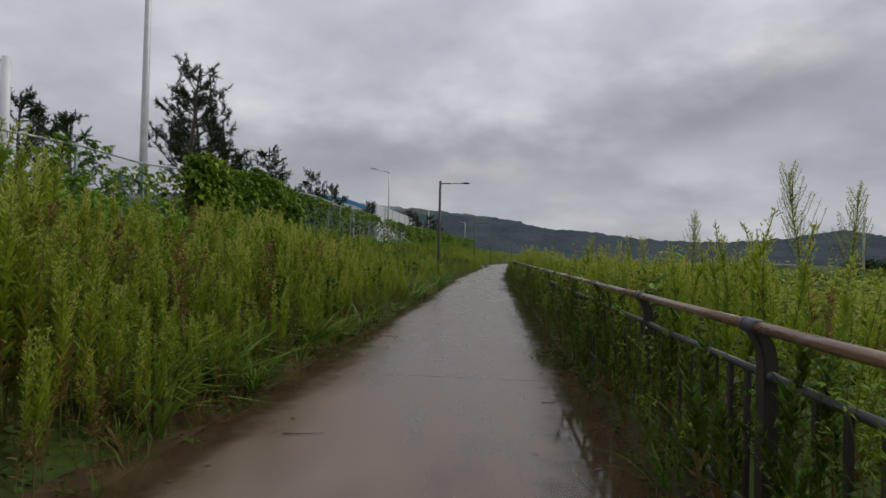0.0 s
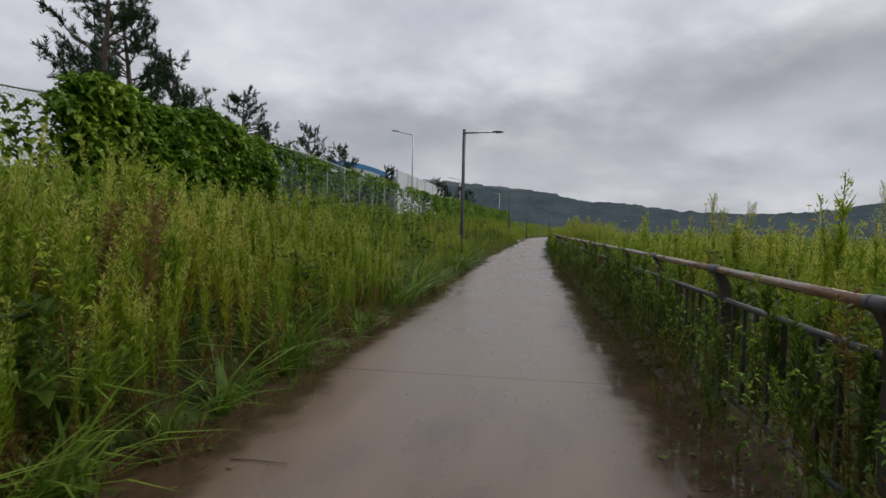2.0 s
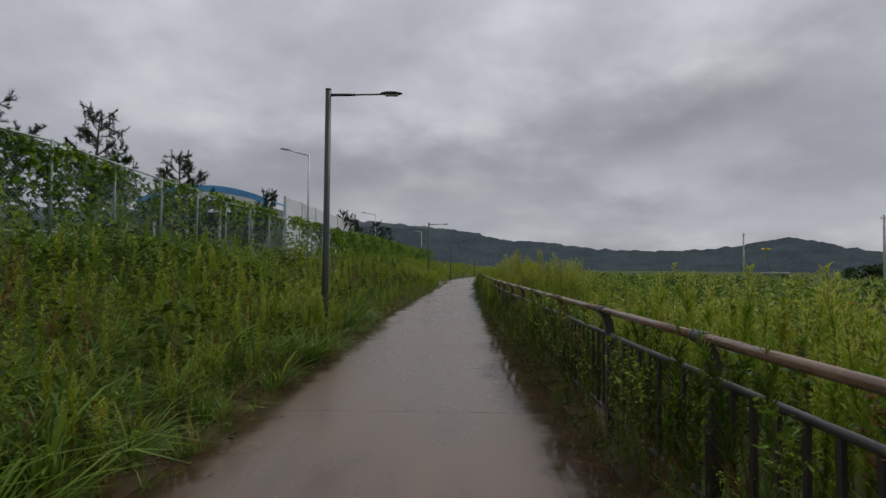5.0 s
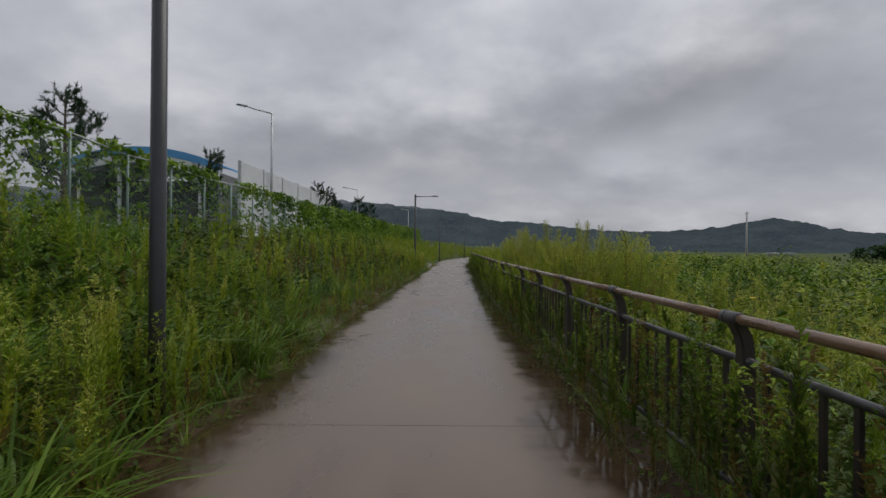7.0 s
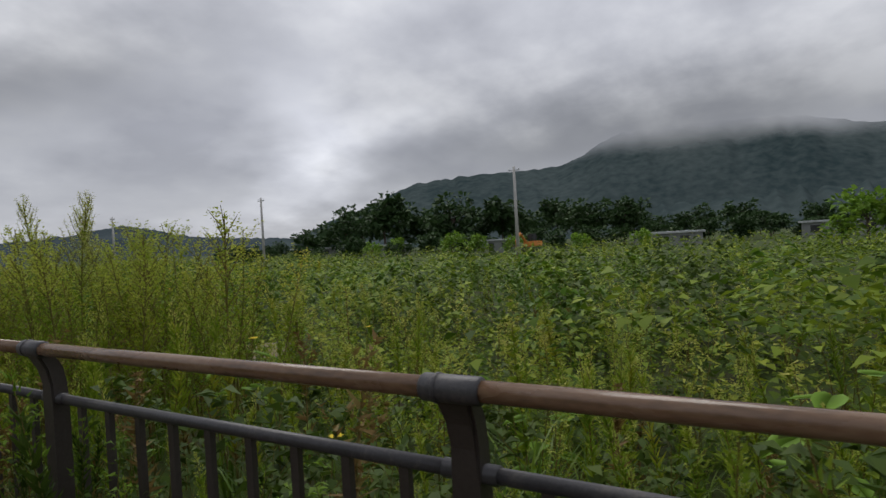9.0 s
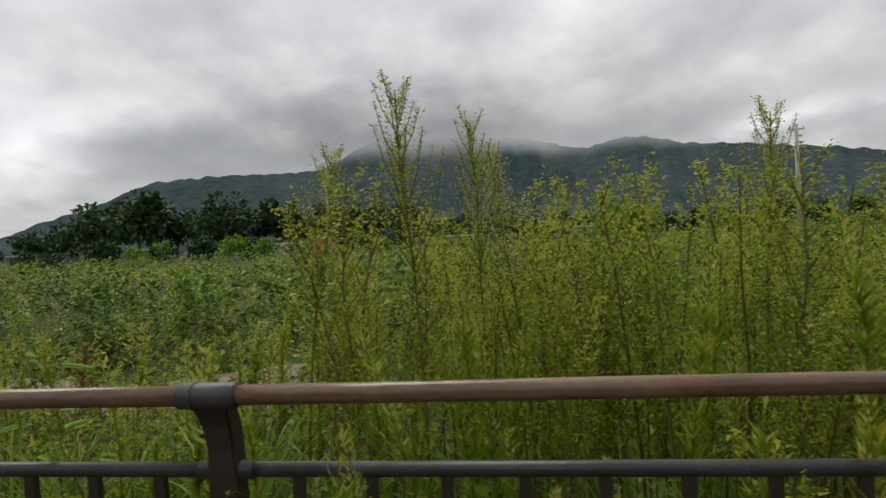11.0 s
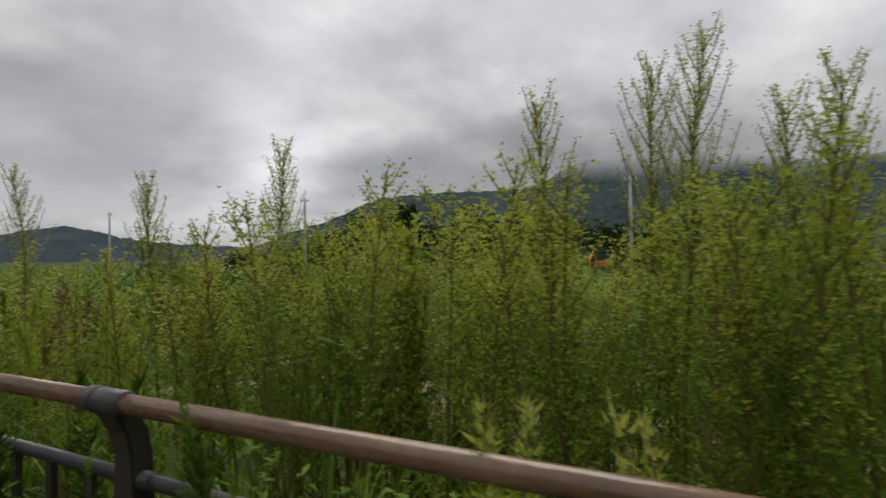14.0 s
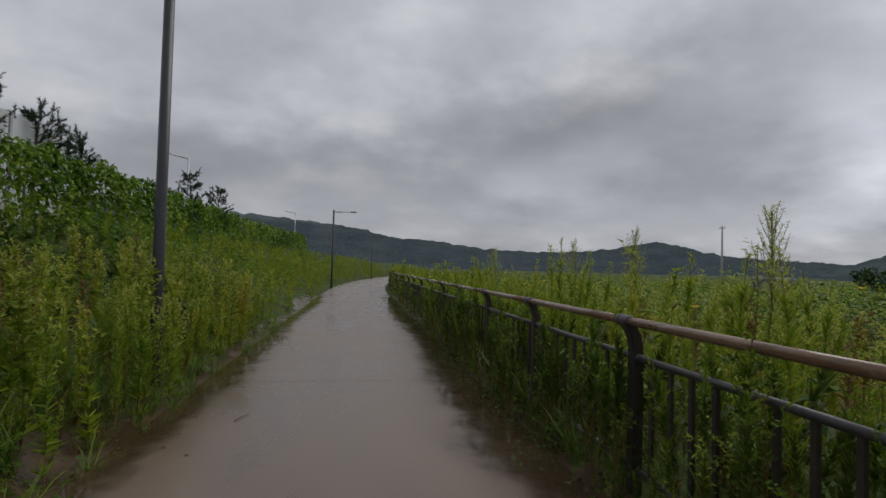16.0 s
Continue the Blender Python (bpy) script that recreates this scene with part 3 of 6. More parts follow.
# ---------------------------------------------------------------- railing
def make_railing():
    # post: dark flat upright whose neck curves over to the rail
    root = thing("railing", pose(RAIL_X, 0, 0), "steel railing with brown handrail and dark bars", "railing")
    root.matrix_world = pose(0, 0, 0)
    post = new("railing_post")
    post.parent = root
    bm = bmesh.new()
    prof = [(0.062, -0.12, 0.033, 0.028), (0.062, 0.45, 0.033, 0.028), (0.062, 0.68, 0.033, 0.028), (0.060, 0.77, 0.034, 0.028), (0.048, 0.825, 0.036, 0.029), (0.026, 0.865, 0.040, 0.028), (0.006, 0.890, 0.045, 0.024)]
    rings = []
    for x, z, hw, hd in prof:
        rings.append([bm.verts.new(p) for p in ((x - hd, -hw, z), (x + hd, -hw, z), (x + hd, hw, z), (x - hd, hw, z))])
    for a, b in zip(rings, rings[1:]):
        for k in range(4):
            bm.faces.new((a[k], a[(k + 1) % 4], b[(k + 1) % 4], b[k]))
    bm.faces.new(rings[0][::-1])
    bm.faces.new(rings[-1])
    bmesh.ops.bevel(bm, geom=[e for e in bm.edges if abs(e.verts[0].co.z - e.verts[1].co.z) > 0.01], offset=0.007, segments=2, affect="EDGES")
    part("upright", bm, M_POST, post, smooth_faces=False)
    bm = bmesh.new()
    tube(bm, [(0, -0.068, RAIL_Z), (0, -0.064, RAIL_Z), (0, 0.064, RAIL_Z), (0, 0.068, RAIL_Z)], [0.026, 0.029, 0.029, 0.026], 14)
    tube(bm, [(0, 0.028, RAIL_Z), (0, 0.036, RAIL_Z)], 0.0315, 14)
    part("collar", bm, M_STEEL, post, "dark grey sleeve clamped round the rail", True)
    bm = bmesh.new()
    tube(bm, [(0.062, -0.065, 0.713), (0.062, 0.065, 0.713)], 0.0215, 12)
    part("socket", bm, M_STEEL, post, "dark socket of the middle rail", True)
    # bay: rails and bars between two posts
    bay = new("railing_panel")
    bay.parent = root
    bm = bmesh.new()
    tube(bm, [(0, -0.85, RAIL_Z), (0, -0.3, RAIL_Z), (0, 0.3, RAIL_Z), (0, 0.85, RAIL_Z)], 0.0225, 14)
    part("handrail", bm, M_RAIL, bay, "wet reddish-brown painted handrail", True)
    bm = bmesh.new()
    tube(bm, [(0.062, -0.81, 0.713), (0.062, 0.81, 0.713)], 0.0175, 10)
    part("middle_rail", bm, M_STEEL, bay, "", True)
    bm = bmesh.new()
    tube(bm, [(0.062, -0.81, 0.14), (0.062, 0.81, 0.14)], 0.0175, 10)
    part("bottom_rail", bm, M_STEEL, bay, "", True)
    first = None
    for k in range(9):
        y = -0.85 + BAY * (k + 1) / 10
        if first is None:
            bm = bmesh.new()
            box(bm, 0.053, -0.013, 0.14, 0.071, 0.013, 0.713)
            first = part("bar", bm, M_POST, bay)
            first.location.y = y
        else:
            o = first.copy()
            scene.collection.objects.link(o)
            o.location.y = y
    for k in range(-4, 42):
        y = FIRST_POST + BAY * k
        g = -math.degrees(math.atan((bend(y + 0.5) - bend(y - 0.5))))
        m = pose(RAIL_X + bend(y), y, 0, 0, 0, g)
        yb = y + BAY / 2
        gb = -math.degrees(math.atan((bend(y + BAY) - bend(y)) / BAY))
        mb = pose(RAIL_X + (bend(y) + bend(y + BAY)) / 2, yb, 0, 0, 0, gb)
        if k == -4:
            post.matrix_world, bay.matrix_world = m, mb
        else:
            copy_thing(post, m)
            copy_thing(bay, mb)


make_railing()


# ---------------------------------------------------------------- lamps and poles
def street_lamp(x, y, h, g, label):
    lamp = thing("street_lamp", pose(x, y, g), label, "street lamp", "path lamps")
    top = h - g
    bm = bmesh.new()
    tube(bm, [(0, 0, -0.2), (0, 0, 0.6), (0, 0, top)], [0.055, 0.052, 0.046], 12)
    part("pole", bm, M_LAMP, lamp, "", True)
    bm = bmesh.new()
    tube(bm, [(0, 0, top), (0, 0, top + 0.012)], [0.05, 0.04], 12)
    part("cap", bm, M_LAMP, lamp)
    bm = bmesh.new()
    tube(bm, [(0.03, 0, top - 0.09), (0.42, 0, top - 0.085)], [0.024, 0.022], 8)
    tube(bm, [(0.42, 0, top - 0.085), (0.85, 0, top - 0.075)], 0.014, 8)
    part("arm", bm, M_LAMP, lamp, "", True)
    bm = bmesh.new()
    bmesh.ops.create_uvsphere(bm, u_segments=14, v_segments=8, radius=1, matrix=Matrix.Translation((0.99, 0, top - 0.062)) @ Matrix.Diagonal((0.18, 0.075, 0.032, 1)))
    head = part("lamp_head", bm, M_LAMP, lamp, "flat oval dark lamp head", True)
    bm = bmesh.new()
    box(bm, 0.90, -0.045, top - 0.098, 1.09, 0.045, top - 0.085, 0.004)
    part("lens", bm, M_LENS, head, "milky lens")
    return lamp


for lx, ly, lh in ((-2.14, 20.46, 4.00), (-1.55, 45.74, 3.90), (-0.28, 70.0, 3.95), (3.15, 95.0, 3.95), (7.6, 120.0, 3.95)):
    street_lamp(lx, ly, lh, float(ground_z(lx, ly)), "charcoal steel path lamp with one straight arm")


def road_lamp(x, y, h, g):
    lamp = thing("road_lamp", pose(x, y, g, 0, 0, 50), "tall slim grey road lamp behind the fence", "street lamp", "road lamps")
    bm = bmesh.new()
    tube(bm, [(0, 0, -0.2), (0, 0, h - g)], [0.075, 0.05], 10)
    part("pole", bm, M_GALV, lamp, "", True)
    bm = bmesh.new()
    tube(bm, [(0, 0, h - g - 0.02), (-1.0, 0, h - g + 0.02), (-1.45, 0, h - g + 0.06)], [0.045, 0.035, 0.03], 8)
    part("arm", bm, M_GALV, lamp, "", True)
    bm = bmesh.new()
    box(bm, -1.95, -0.11, h - g + 0.03, -1.4, 0.11, h - g + 0.10, 0.02)
    part("lamp_head", bm, M_GALV, lamp)


for x, y, h in ((-8.84, 45.86, 7.97), (-8.8, 76.0, 7.2), (-6.0, 122.0, 8.2)):
    road_lamp(x, y, h, float(ground_z(x, y)))


def big_pole():
    g = float(ground_z(-8.5, 11.4))
    p = thing("sign_pole", pose(-8.5, 11.4, g), "tall pale grey steel pole with a small notice", "pole")
    bm = bmesh.new()
    tube(bm, [(0, 0, -0.2), (0, 0, 1.4), (0, 0, 9.5)], [0.10, 0.095, 0.05], 12)
    part("shaft", bm, M_GALV, p, "", True)
    bm = bmesh.new()
    box(bm, -0.62, -0.13, 1.25, -0.16, -0.11, 1.61, 0.005)
    b = part("notice", bm, M_WHITE, p, "white notice board with unreadable lines")
    for k, (w, c) in enumerate(((0.34, M_BLUE), (0.30, M_WALL), (0.33, M_WALL))):
        bm = bmesh.new()
        z = 1.53 - 0.1 * k
        box(bm, -0.39 - w / 2, -0.134, z - 0.022, -0.39 + w / 2, -0.1305, z + 0.022)
        part("text_bar", bm, c, b)
    bm = bmesh.new()
    for z in (1.35, 1.53):
        tube(bm, [(-0.2, -0.1, z), (0, -0.05, z)], 0.012, 6)
    part("bracket", bm, M_GALV, p)


def cctv_pole():
    g = float(ground_z(-8.6, 7.55))
    p = thing("camera_pole", pose(-8.6, 7.55, g), "white steel pole with a small surveillance camera", "pole")
    bm = bmesh.new()
    tube(bm, [(0, 0, -0.2), (0, 0, 4.4 - g)], 0.075, 12)
    part("shaft", bm, M_WHITE, p, "", True)
    bm = bmesh.new()
    tube(bm, [(0, 0, 4.33 - g), (-0.22, -0.12, 4.33 - g)], 0.015, 6)
    part("bracket", bm, M_GALV, p)
    bm = bmesh.new()
    bmesh.ops.create_uvsphere(bm, u_segments=12, v_segments=8, radius=0.07, matrix=Matrix.Translation((-0.25, -0.14, 4.27 - g)))
    part("camera_dome", bm, M_DARK, p, "dark camera dome", True)


big_pole()
cctv_pole()


def utility_pole(x, y, top, label):
    g = float(ground_z(x, y))
    p = thing("utility_pole", pose(x, y, g), label, "utility pole", "utility poles in the field")
    bm = bmesh.new()
    tube(bm, [(0, 0, -0.3), (0, 0, top - g)], [0.17, 0.10], 12)
    part("shaft", bm, M_CONC, p, "", True)
    bm = bmesh.new()
    box(bm, -0.05, -0.5, top - g - 0.35, 0.05, 0.5, top - g - 0.27, 0.01)
    part("crossarm", bm, M_GALV, p)
    for s in (-0.42, 0.42):
        bm = bmesh.new()
        tube(bm, [(0, s, top - g - 0.27), (0, s, top - g - 0.2), (0, s, top - g - 0.12)], [0.03, 0.05, 0.03], 8)
        part("insulator", bm, M_WHITE, p, "white insulator", True)


for x, y, t in ((44.4, 41.1, 7.1), (44.4, 71.3, 7.1), (38.0, 8.8, 6.8), (46.0, 103.0, 7.2)):
    utility_pole(x, y, t, "weathered concrete utility pole standing in the field")


# ---------------------------------------------------------------- fence
def fence_z(y):
    return float(bank_top(np.array(y))) - 0.02


def make_fence():
    span, z_up = 2.0, 1.80
    root = thing("fence", pose(0, 0, 0), "pale green chain-link fence on grey steel posts", "fence")
    for k in range(46):
        y = -2.0 + span * k
        x = FENCE_X + bend(y)
        g = float(ground_z(x, y))
        y2 = y + span
        x2 = FENCE_X + bend(y2)
        g2 = float(ground_z(x2, y2))
        p = new("fence_panel")
        p.parent = root
        p.location = (x, y, g)
        bm = bmesh.new()
        tube(bm, [(0, 0, -0.3), (0, 0, z_up + 0.03)], 0.03, 8)
        part("post", bm, M_GFEN, p, "", True)
        d = Vector((x2 - x, span, g2 - g))
        bm = bmesh.new()
        tube(bm, [(0, 0, z_up), (d.x, d.y, d.z + z_up)], 0.021, 8)
        part("top_rail", bm, M_GALV, p, "", True)
        bm = bmesh.new()
        tube(bm, [(0, 0, 0.12), (d.x, d.y, d.z + 0.12)], 0.014, 6)
        part("bottom_rail", bm, M_GALV, p, "", True)
        # woven wires as thin flat ribbons on both diagonals
        v, q = [], []
        h, cell, w = z_up - 0.14, 0.085, 0.0032
        for s in (1, -1):
            c = -h
            while c < span:
                a0, a1 = (max(0.0, c), min(span, c + h))
                if a1 - a0 > 0.02:
                    z0, z1 = (a0 - c, a1 - c) if s > 0 else (h - (a0 - c), h - (a1 - c))
                    for (aa, zz, dz) in ((a0, z0, -w), (a0, z0, w), (a1, z1, w), (a1, z1, -w)):
                        f = aa / span
                        v.append((d.x * f + 0.003 * s, d.y * f, d.z * f + 0.13 + zz + dz))
                    n = len(v)
                    q.append((n - 4, n - 3, n - 2, n - 1))
                c += cell
        me = big_mesh("wire_mesh", np.array(v), np.array(q), [M_GFEN])
        o = new("wire_mesh", me)
        o.parent = p


make_fence()


# ---------------------------------------------------------------- plants as arrays
def leaf_quads(base, out, length, width, droop, rng, fold=0.25):
    """Pointed leaves: base point, outward direction, one bent four-cornered blade each."""
    n = len(base)
    out = out / np.linalg.norm(out, axis=1, keepdims=True)
    side = np.cross(out, np.array([0, 0, 1.0])) + rng.normal(0, 0.25, (n, 3))
    side /= np.linalg.norm(side, axis=1, keepdims=True) + 1e-9
    up = np.cross(side, out)
    L, W = length[:, None], width[:, None]
    mid = base + out * L * 0.45 + up * L * 0.05
    tip = base + out * L - np.array([0, 0, 1.0]) * (droop[:, None] * L)
    v = np.stack([base, mid + side * W + up * W * fold, tip, mid - side * W + up * W * fold], 1)
    return v.reshape(-1, 3), np.arange(4 * n).reshape(n, 4)


def blade_tris(base, out, length, width, droop, rng):
    """Needle-thin leaves: one triangle each."""
    n = len(base)
    out = out / np.linalg.norm(out, axis=1, keepdims=True)
    side = np.cross(out, rng.normal(0, 1, (n, 3)))
    side /= np.linalg.norm(side, axis=1, keepdims=True) + 1e-9
    W = width[:, None]
    tip = base + out * length[:, None] - np.array([0, 0, 1.0]) * (droop * length)[:, None]
    v = np.stack([base - side * W, base + side * W, tip], 1)
    q = np.concatenate([np.arange(3 * n).reshape(n, 3), np.full((n, 1), -1)], 1)
    return v.reshape(-1, 3), q


class Plant:
    """Collects the arrays of one plant."""

    def __init__(self):
        self.v, self.q, self.m, self.n = [], [], [], 0

    def add(self, v, q, mat):
        self.v.append(v)
        self.q.append(np.where(q < 0, -1, q + self.n))
        self.m.append(np.full(len(q), mat))
        self.n += len(v)

    def stem(self, pts, r0, r1, mat):
        pts = np.asarray(pts, float)
        n = len(pts)
        r = np.linspace(r0, r1, n)
        a = np.arange(3) * 2 * np.pi / 3
        ring = np.stack([np.cos(a), np.sin(a), np.zeros(3)], -1)
        v = (pts[:, None, :] + ring[None] * r[:, None, None]).reshape(-1, 3)
        q = [(3 * i + k, 3 * i + (k + 1) % 3, 3 * i + 3 + (k + 1) % 3, 3 * i + 3 + k) for i in range(n - 1) for k in range(3)]
        self.add(v, np.array(q), mat)

    def ribbon(self, pts, w, mat):
        """A thin twig as a flat strip."""
        pts = np.asarray(pts, float)
        d = pts[-1] - pts[0]
        sd = np.cross(d, [0.31, 0.52, 0.1])
        sd = sd / (np.linalg.norm(sd) + 1e-9)
        n = len(pts)
        ww = np.linspace(w, w * 0.35, n)[:, None]
        v = np.concatenate([pts - sd * ww, pts + sd * ww])
        q = np.array([(i, i + 1, n + i + 1, n + i) for i in range(n - 1)])
        self.add(v, q, mat)

    def done(self):
        return np.concatenate(self.v), np.concatenate(self.q), np.concatenate(self.m)


def curve_of(h, lean, rng, n=5):
    d = rng.normal(0, 1, 2)
    d /= np.linalg.norm(d)
    s = np.linspace(0, 1, n)
    w = rng.normal(0, 0.012, (n, 2)) * s[:, None]
    return np.stack([d[0] * lean * h * s ** 1.8 + w[:, 0], d[1] * lean * h * s ** 1.8 + w[:, 1], h * s], -1)


def along(pts, s):
    f = s * (len(pts) - 1)
    i = np.clip(f.astype(int), 0, len(pts) - 2)
    t = (f - i)[:, None]
    return pts[i] * (1 - t) + pts[i + 1] * t


def horseweed(rng, h=1.0, leaves=110, plume=110, lean=0.1, bare=0.25, twigs=9, leaf=1.0):
    """Upright weed: narrow leaves all round the stem, a loose seed head on top. Slots: 0 leaf, 1 stem, 2 seed head."""
    p = Plant()
    pts = curve_of(h, lean, rng)
    p.stem(pts, 0.006, 0.002, 1)
    s = bare + (0.95 - bare) * rng.rand(leaves) ** 0.85
    b = along(pts, s)
    a = rng.rand(leaves) * 6.283
    out = np.stack([np.cos(a), np.sin(a), rng.uniform(0.3, 1.5, leaves)], -1)
    ln = (0.055 + 0.07 * (1 - s) + 0.025 * rng.rand(leaves)) * leaf
    v, q = blade_tris(b, out, ln, ln * 0.085 + 0.0035, rng.uniform(0.0, 0.45, leaves), rng)
    p.add(v, q, 0)
    for i in range(twigs):
        t0 = 0.6 + 0.38 * i / twigs
        o = along(pts, np.array([t0]))[0]
        a = rng.rand() * 6.283
        ln = (0.17 * (1.05 - t0) / 0.42 + 0.035) * h
        e = o + np.array([math.cos(a) * ln * 0.5, math.sin(a) * ln * 0.5, ln * 0.95])
        p.ribbon(np.array([o, e]), 0.0018, 1)
        n = plume // twigs
        bb = o + (e - o) * rng.rand(n)[:, None]
        a2 = rng.rand(n) * 6.283
        out = np.stack([np.cos(a2), np.sin(a2), rng.uniform(0.2, 1.3, n)], -1)
        l2 = rng.uniform(0.018, 0.045, n) * leaf
        v, q = blade_tris(bb, out, l2, l2 * 0.17 + 0.001, rng.uniform(0, 0.3, n), rng)
        p.add(v, q, 2)
    return p.done()


def column(rng, h=1.0, leaves=170, head=90, radius=0.05, bare=0.22, wilted=0.16, lean=0.05, size=1.0):
    """Narrow upright weed: fine leaves pressed along the stem, wilted ones low down, a tapering head. Slots: 0 leaf, 1 stem, 2 head, 3 wilted."""
    p = Plant()
    pts = curve_of(h, lean, rng)
    p.stem(pts, 0.0055, 0.0018, 1)
    s = bare + (0.86 - bare) * rng.rand(leaves) ** 0.9
    a = rng.rand(leaves) * 6.283
    rise = rng.uniform(0.5, 2.2, leaves)
    out = np.stack([np.cos(a), np.sin(a), rise], -1)
    L = radius * (1.25 - 0.45 * s) * rng.uniform(0.7, 1.35, leaves) * np.sqrt(1 + rise ** 2) * 0.85
    v, q = blade_tris(along(pts, s), out, L, (L * 0.06 + 0.0022) * size, rng.uniform(0.0, 0.25, leaves), rng)
    low = s < bare + wilted * rng.uniform(0.3, 1.6, leaves)
    p.add(v, q, 0)
    p.m[-1] = np.where(low, 3, 0)
    s = 0.68 + 0.32 * rng.rand(head)
    a = rng.rand(head) * 6.283
    r = radius * 1.15 * np.clip((1.03 - s) / 0.35, 0, 1) ** 0.7 * rng.rand(head)
    b = along(pts, np.minimum(s, 0.999)) + np.stack([np.cos(a) * r, np.sin(a) * r, r * 0.6], -1)
    L = rng.uniform(0.016, 0.034, head) * size
    v, q = blade_tris(b, np.stack([np.cos(a), np.sin(a), rng.uniform(0.8, 2.4, head)], -1), L, L * 0.13 + 0.001, rng.uniform(0, 0.2, head), rng)
    p.add(v, q, 2)
    return p.done()


def bushweed(rng, h=0.9, branches=11, per=18, size=0.05, wide=0.26, spread=0.5, broad=True, loose=0.0, bare=0.10):
    """Branched weed with many small leaves; broad ones are bent blades, fine ones needles."""
    p = Plant()
    pts = curve_of(h, 0.12, rng)
    p.stem(pts, 0.007, 0.002, 1)
    for i in range(branches):
        t0 = bare + (0.97 - bare) * (i + rng.rand()) / branches
        o = along(pts, np.array([t0]))[0]
        a = i * 2.4 + rng.rand()
        ln = h * spread * (1.1 - t0) * rng.uniform(0.7, 1.1) + 0.07
        e = o + np.array([math.cos(a) * ln * 0.62, math.sin(a) * ln * 0.62, ln * 0.85])
        mid = (o + e) / 2 + np.array([0, 0, -ln * 0.05])
        br = np.array([o, mid, e])
        p.ribbon(br, 0.0028, 1)
        u = rng.rand(per) ** 0.7
        bb = along(br, u) + rng.normal(0, 1, (per, 3)) * loose
        a2 = rng.rand(per) * 6.283
        out = np.stack([np.cos(a2), np.sin(a2), rng.uniform(-0.1, 1.1, per)], -1)
        l2 = size * rng.uniform(0.6, 1.35, per)
        if broad:
            v, q = leaf_quads(bb, out, l2, l2 * wide, rng.uniform(0.0, 0.5, per), rng)
        else:
            v, q = blade_tris(bb, out, l2, l2 * wide * 0.5, rng.uniform(0.0, 0.4, per), rng)
        p.add(v, q, 2 if i > branches * 0.62 else 0)
    return p.done()


def grass_tuft(rng, h=0.6, blades=26, w=0.0055, bow=(0.25, 0.95)):
    """Arching grass blades, three faces each."""
    p = Plant()
    for i in range(blades):
        a = rng.rand() * 6.283
        d = np.array([math.cos(a), math.sin(a)])
        L = h * rng.uniform(0.55, 1.1)
        arch = rng.uniform(*bow)
        o = rng.normal(0, 0.035, 2)
        s = np.array([0, 0.4, 0.75, 1.0])
        r = L * arch * s ** 1.7
        z = L * (s - 0.42 * arch * s ** 2.4)
        c = np.stack([o[0] + d[0] * r, o[1] + d[1] * r, z], -1)
        side = np.array([-d[1], d[0], 0])
        ww = w * np.array([0.7, 1.0, 0.75, 0.06])[:, None] * rng.uniform(0.7, 1.3)
        v = np.concatenate([c - side * ww, c + side * ww])
        q = np.array([(k, k + 1, k + 5, k + 4) for k in range(3)])
        p.add(v, q, 0)
    return p.done()


def vine_clump(rng, r=0.35, h=0.3, leaves=22, size=0.085, fold=3):
    """Trailing vine: three-fold broad leaves held flat over a low mound."""
    p = Plant()
    for i in range(leaves):
        a, u = rng.rand() * 6.283, math.sqrt(rng.rand())
        c = np.array([math.cos(a) * u * r, math.sin(a) * u * r, h * (1 - u * u) * rng.uniform(0.5, 1.15) + 0.02])
        for k in ((-1, 0, 1) if fold == 3 else (0,)):
            b = a + 0.5 * rng.normal() + k * 1.25
            out = np.array([[math.cos(b), math.sin(b), rng.uniform(-0.35, 0.45)]])
            l2 = np.array([size * rng.uniform(0.75, 1.25)])
            v, q = leaf_quads(c[None], out, l2, l2 * 0.42, np.array([0.25]), rng, 0.12)
            p.add(v, q, 0)
    return p.done()


def scatter(name, templates, xs, ys, zs, scales, mats, label, category, rng, tilt=0.06, zscale=None):
    """Many plants of one kind joined into one object."""
    if not len(xs):
        return None
    V, Q, I, n = [], [], [], 0
    pick = rng.randint(0, len(templates), len(xs))
    ang = rng.rand(len(xs)) * 6.283
    tx, ty = rng.normal(0, tilt, len(xs)), rng.normal(0, tilt, len(xs))
    for i in range(len(xs)):
        v, q, m = templates[pick[i]]
        c, s = math.cos(ang[i]), math.sin(ang[i])
        k = scales[i]
        kz = k if zscale is None else k * zscale[i]
        x, y, z = v[:, 0] * k, v[:, 1] * k, v[:, 2] * kz
        V.append(np.stack([xs[i] + x * c - y * s + tx[i] * z, ys[i] + x * s + y * c + ty[i] * z, zs[i] + z], -1))
        Q.append(np.where(q < 0, -1, q + n))
        I.append(m)
        n += len(v)
    me = big_mesh(name, np.concatenate(V), np.concatenate(Q), mats, np.concatenate(I))
    return tagged(new(name, me), label, category, kind="stuff")


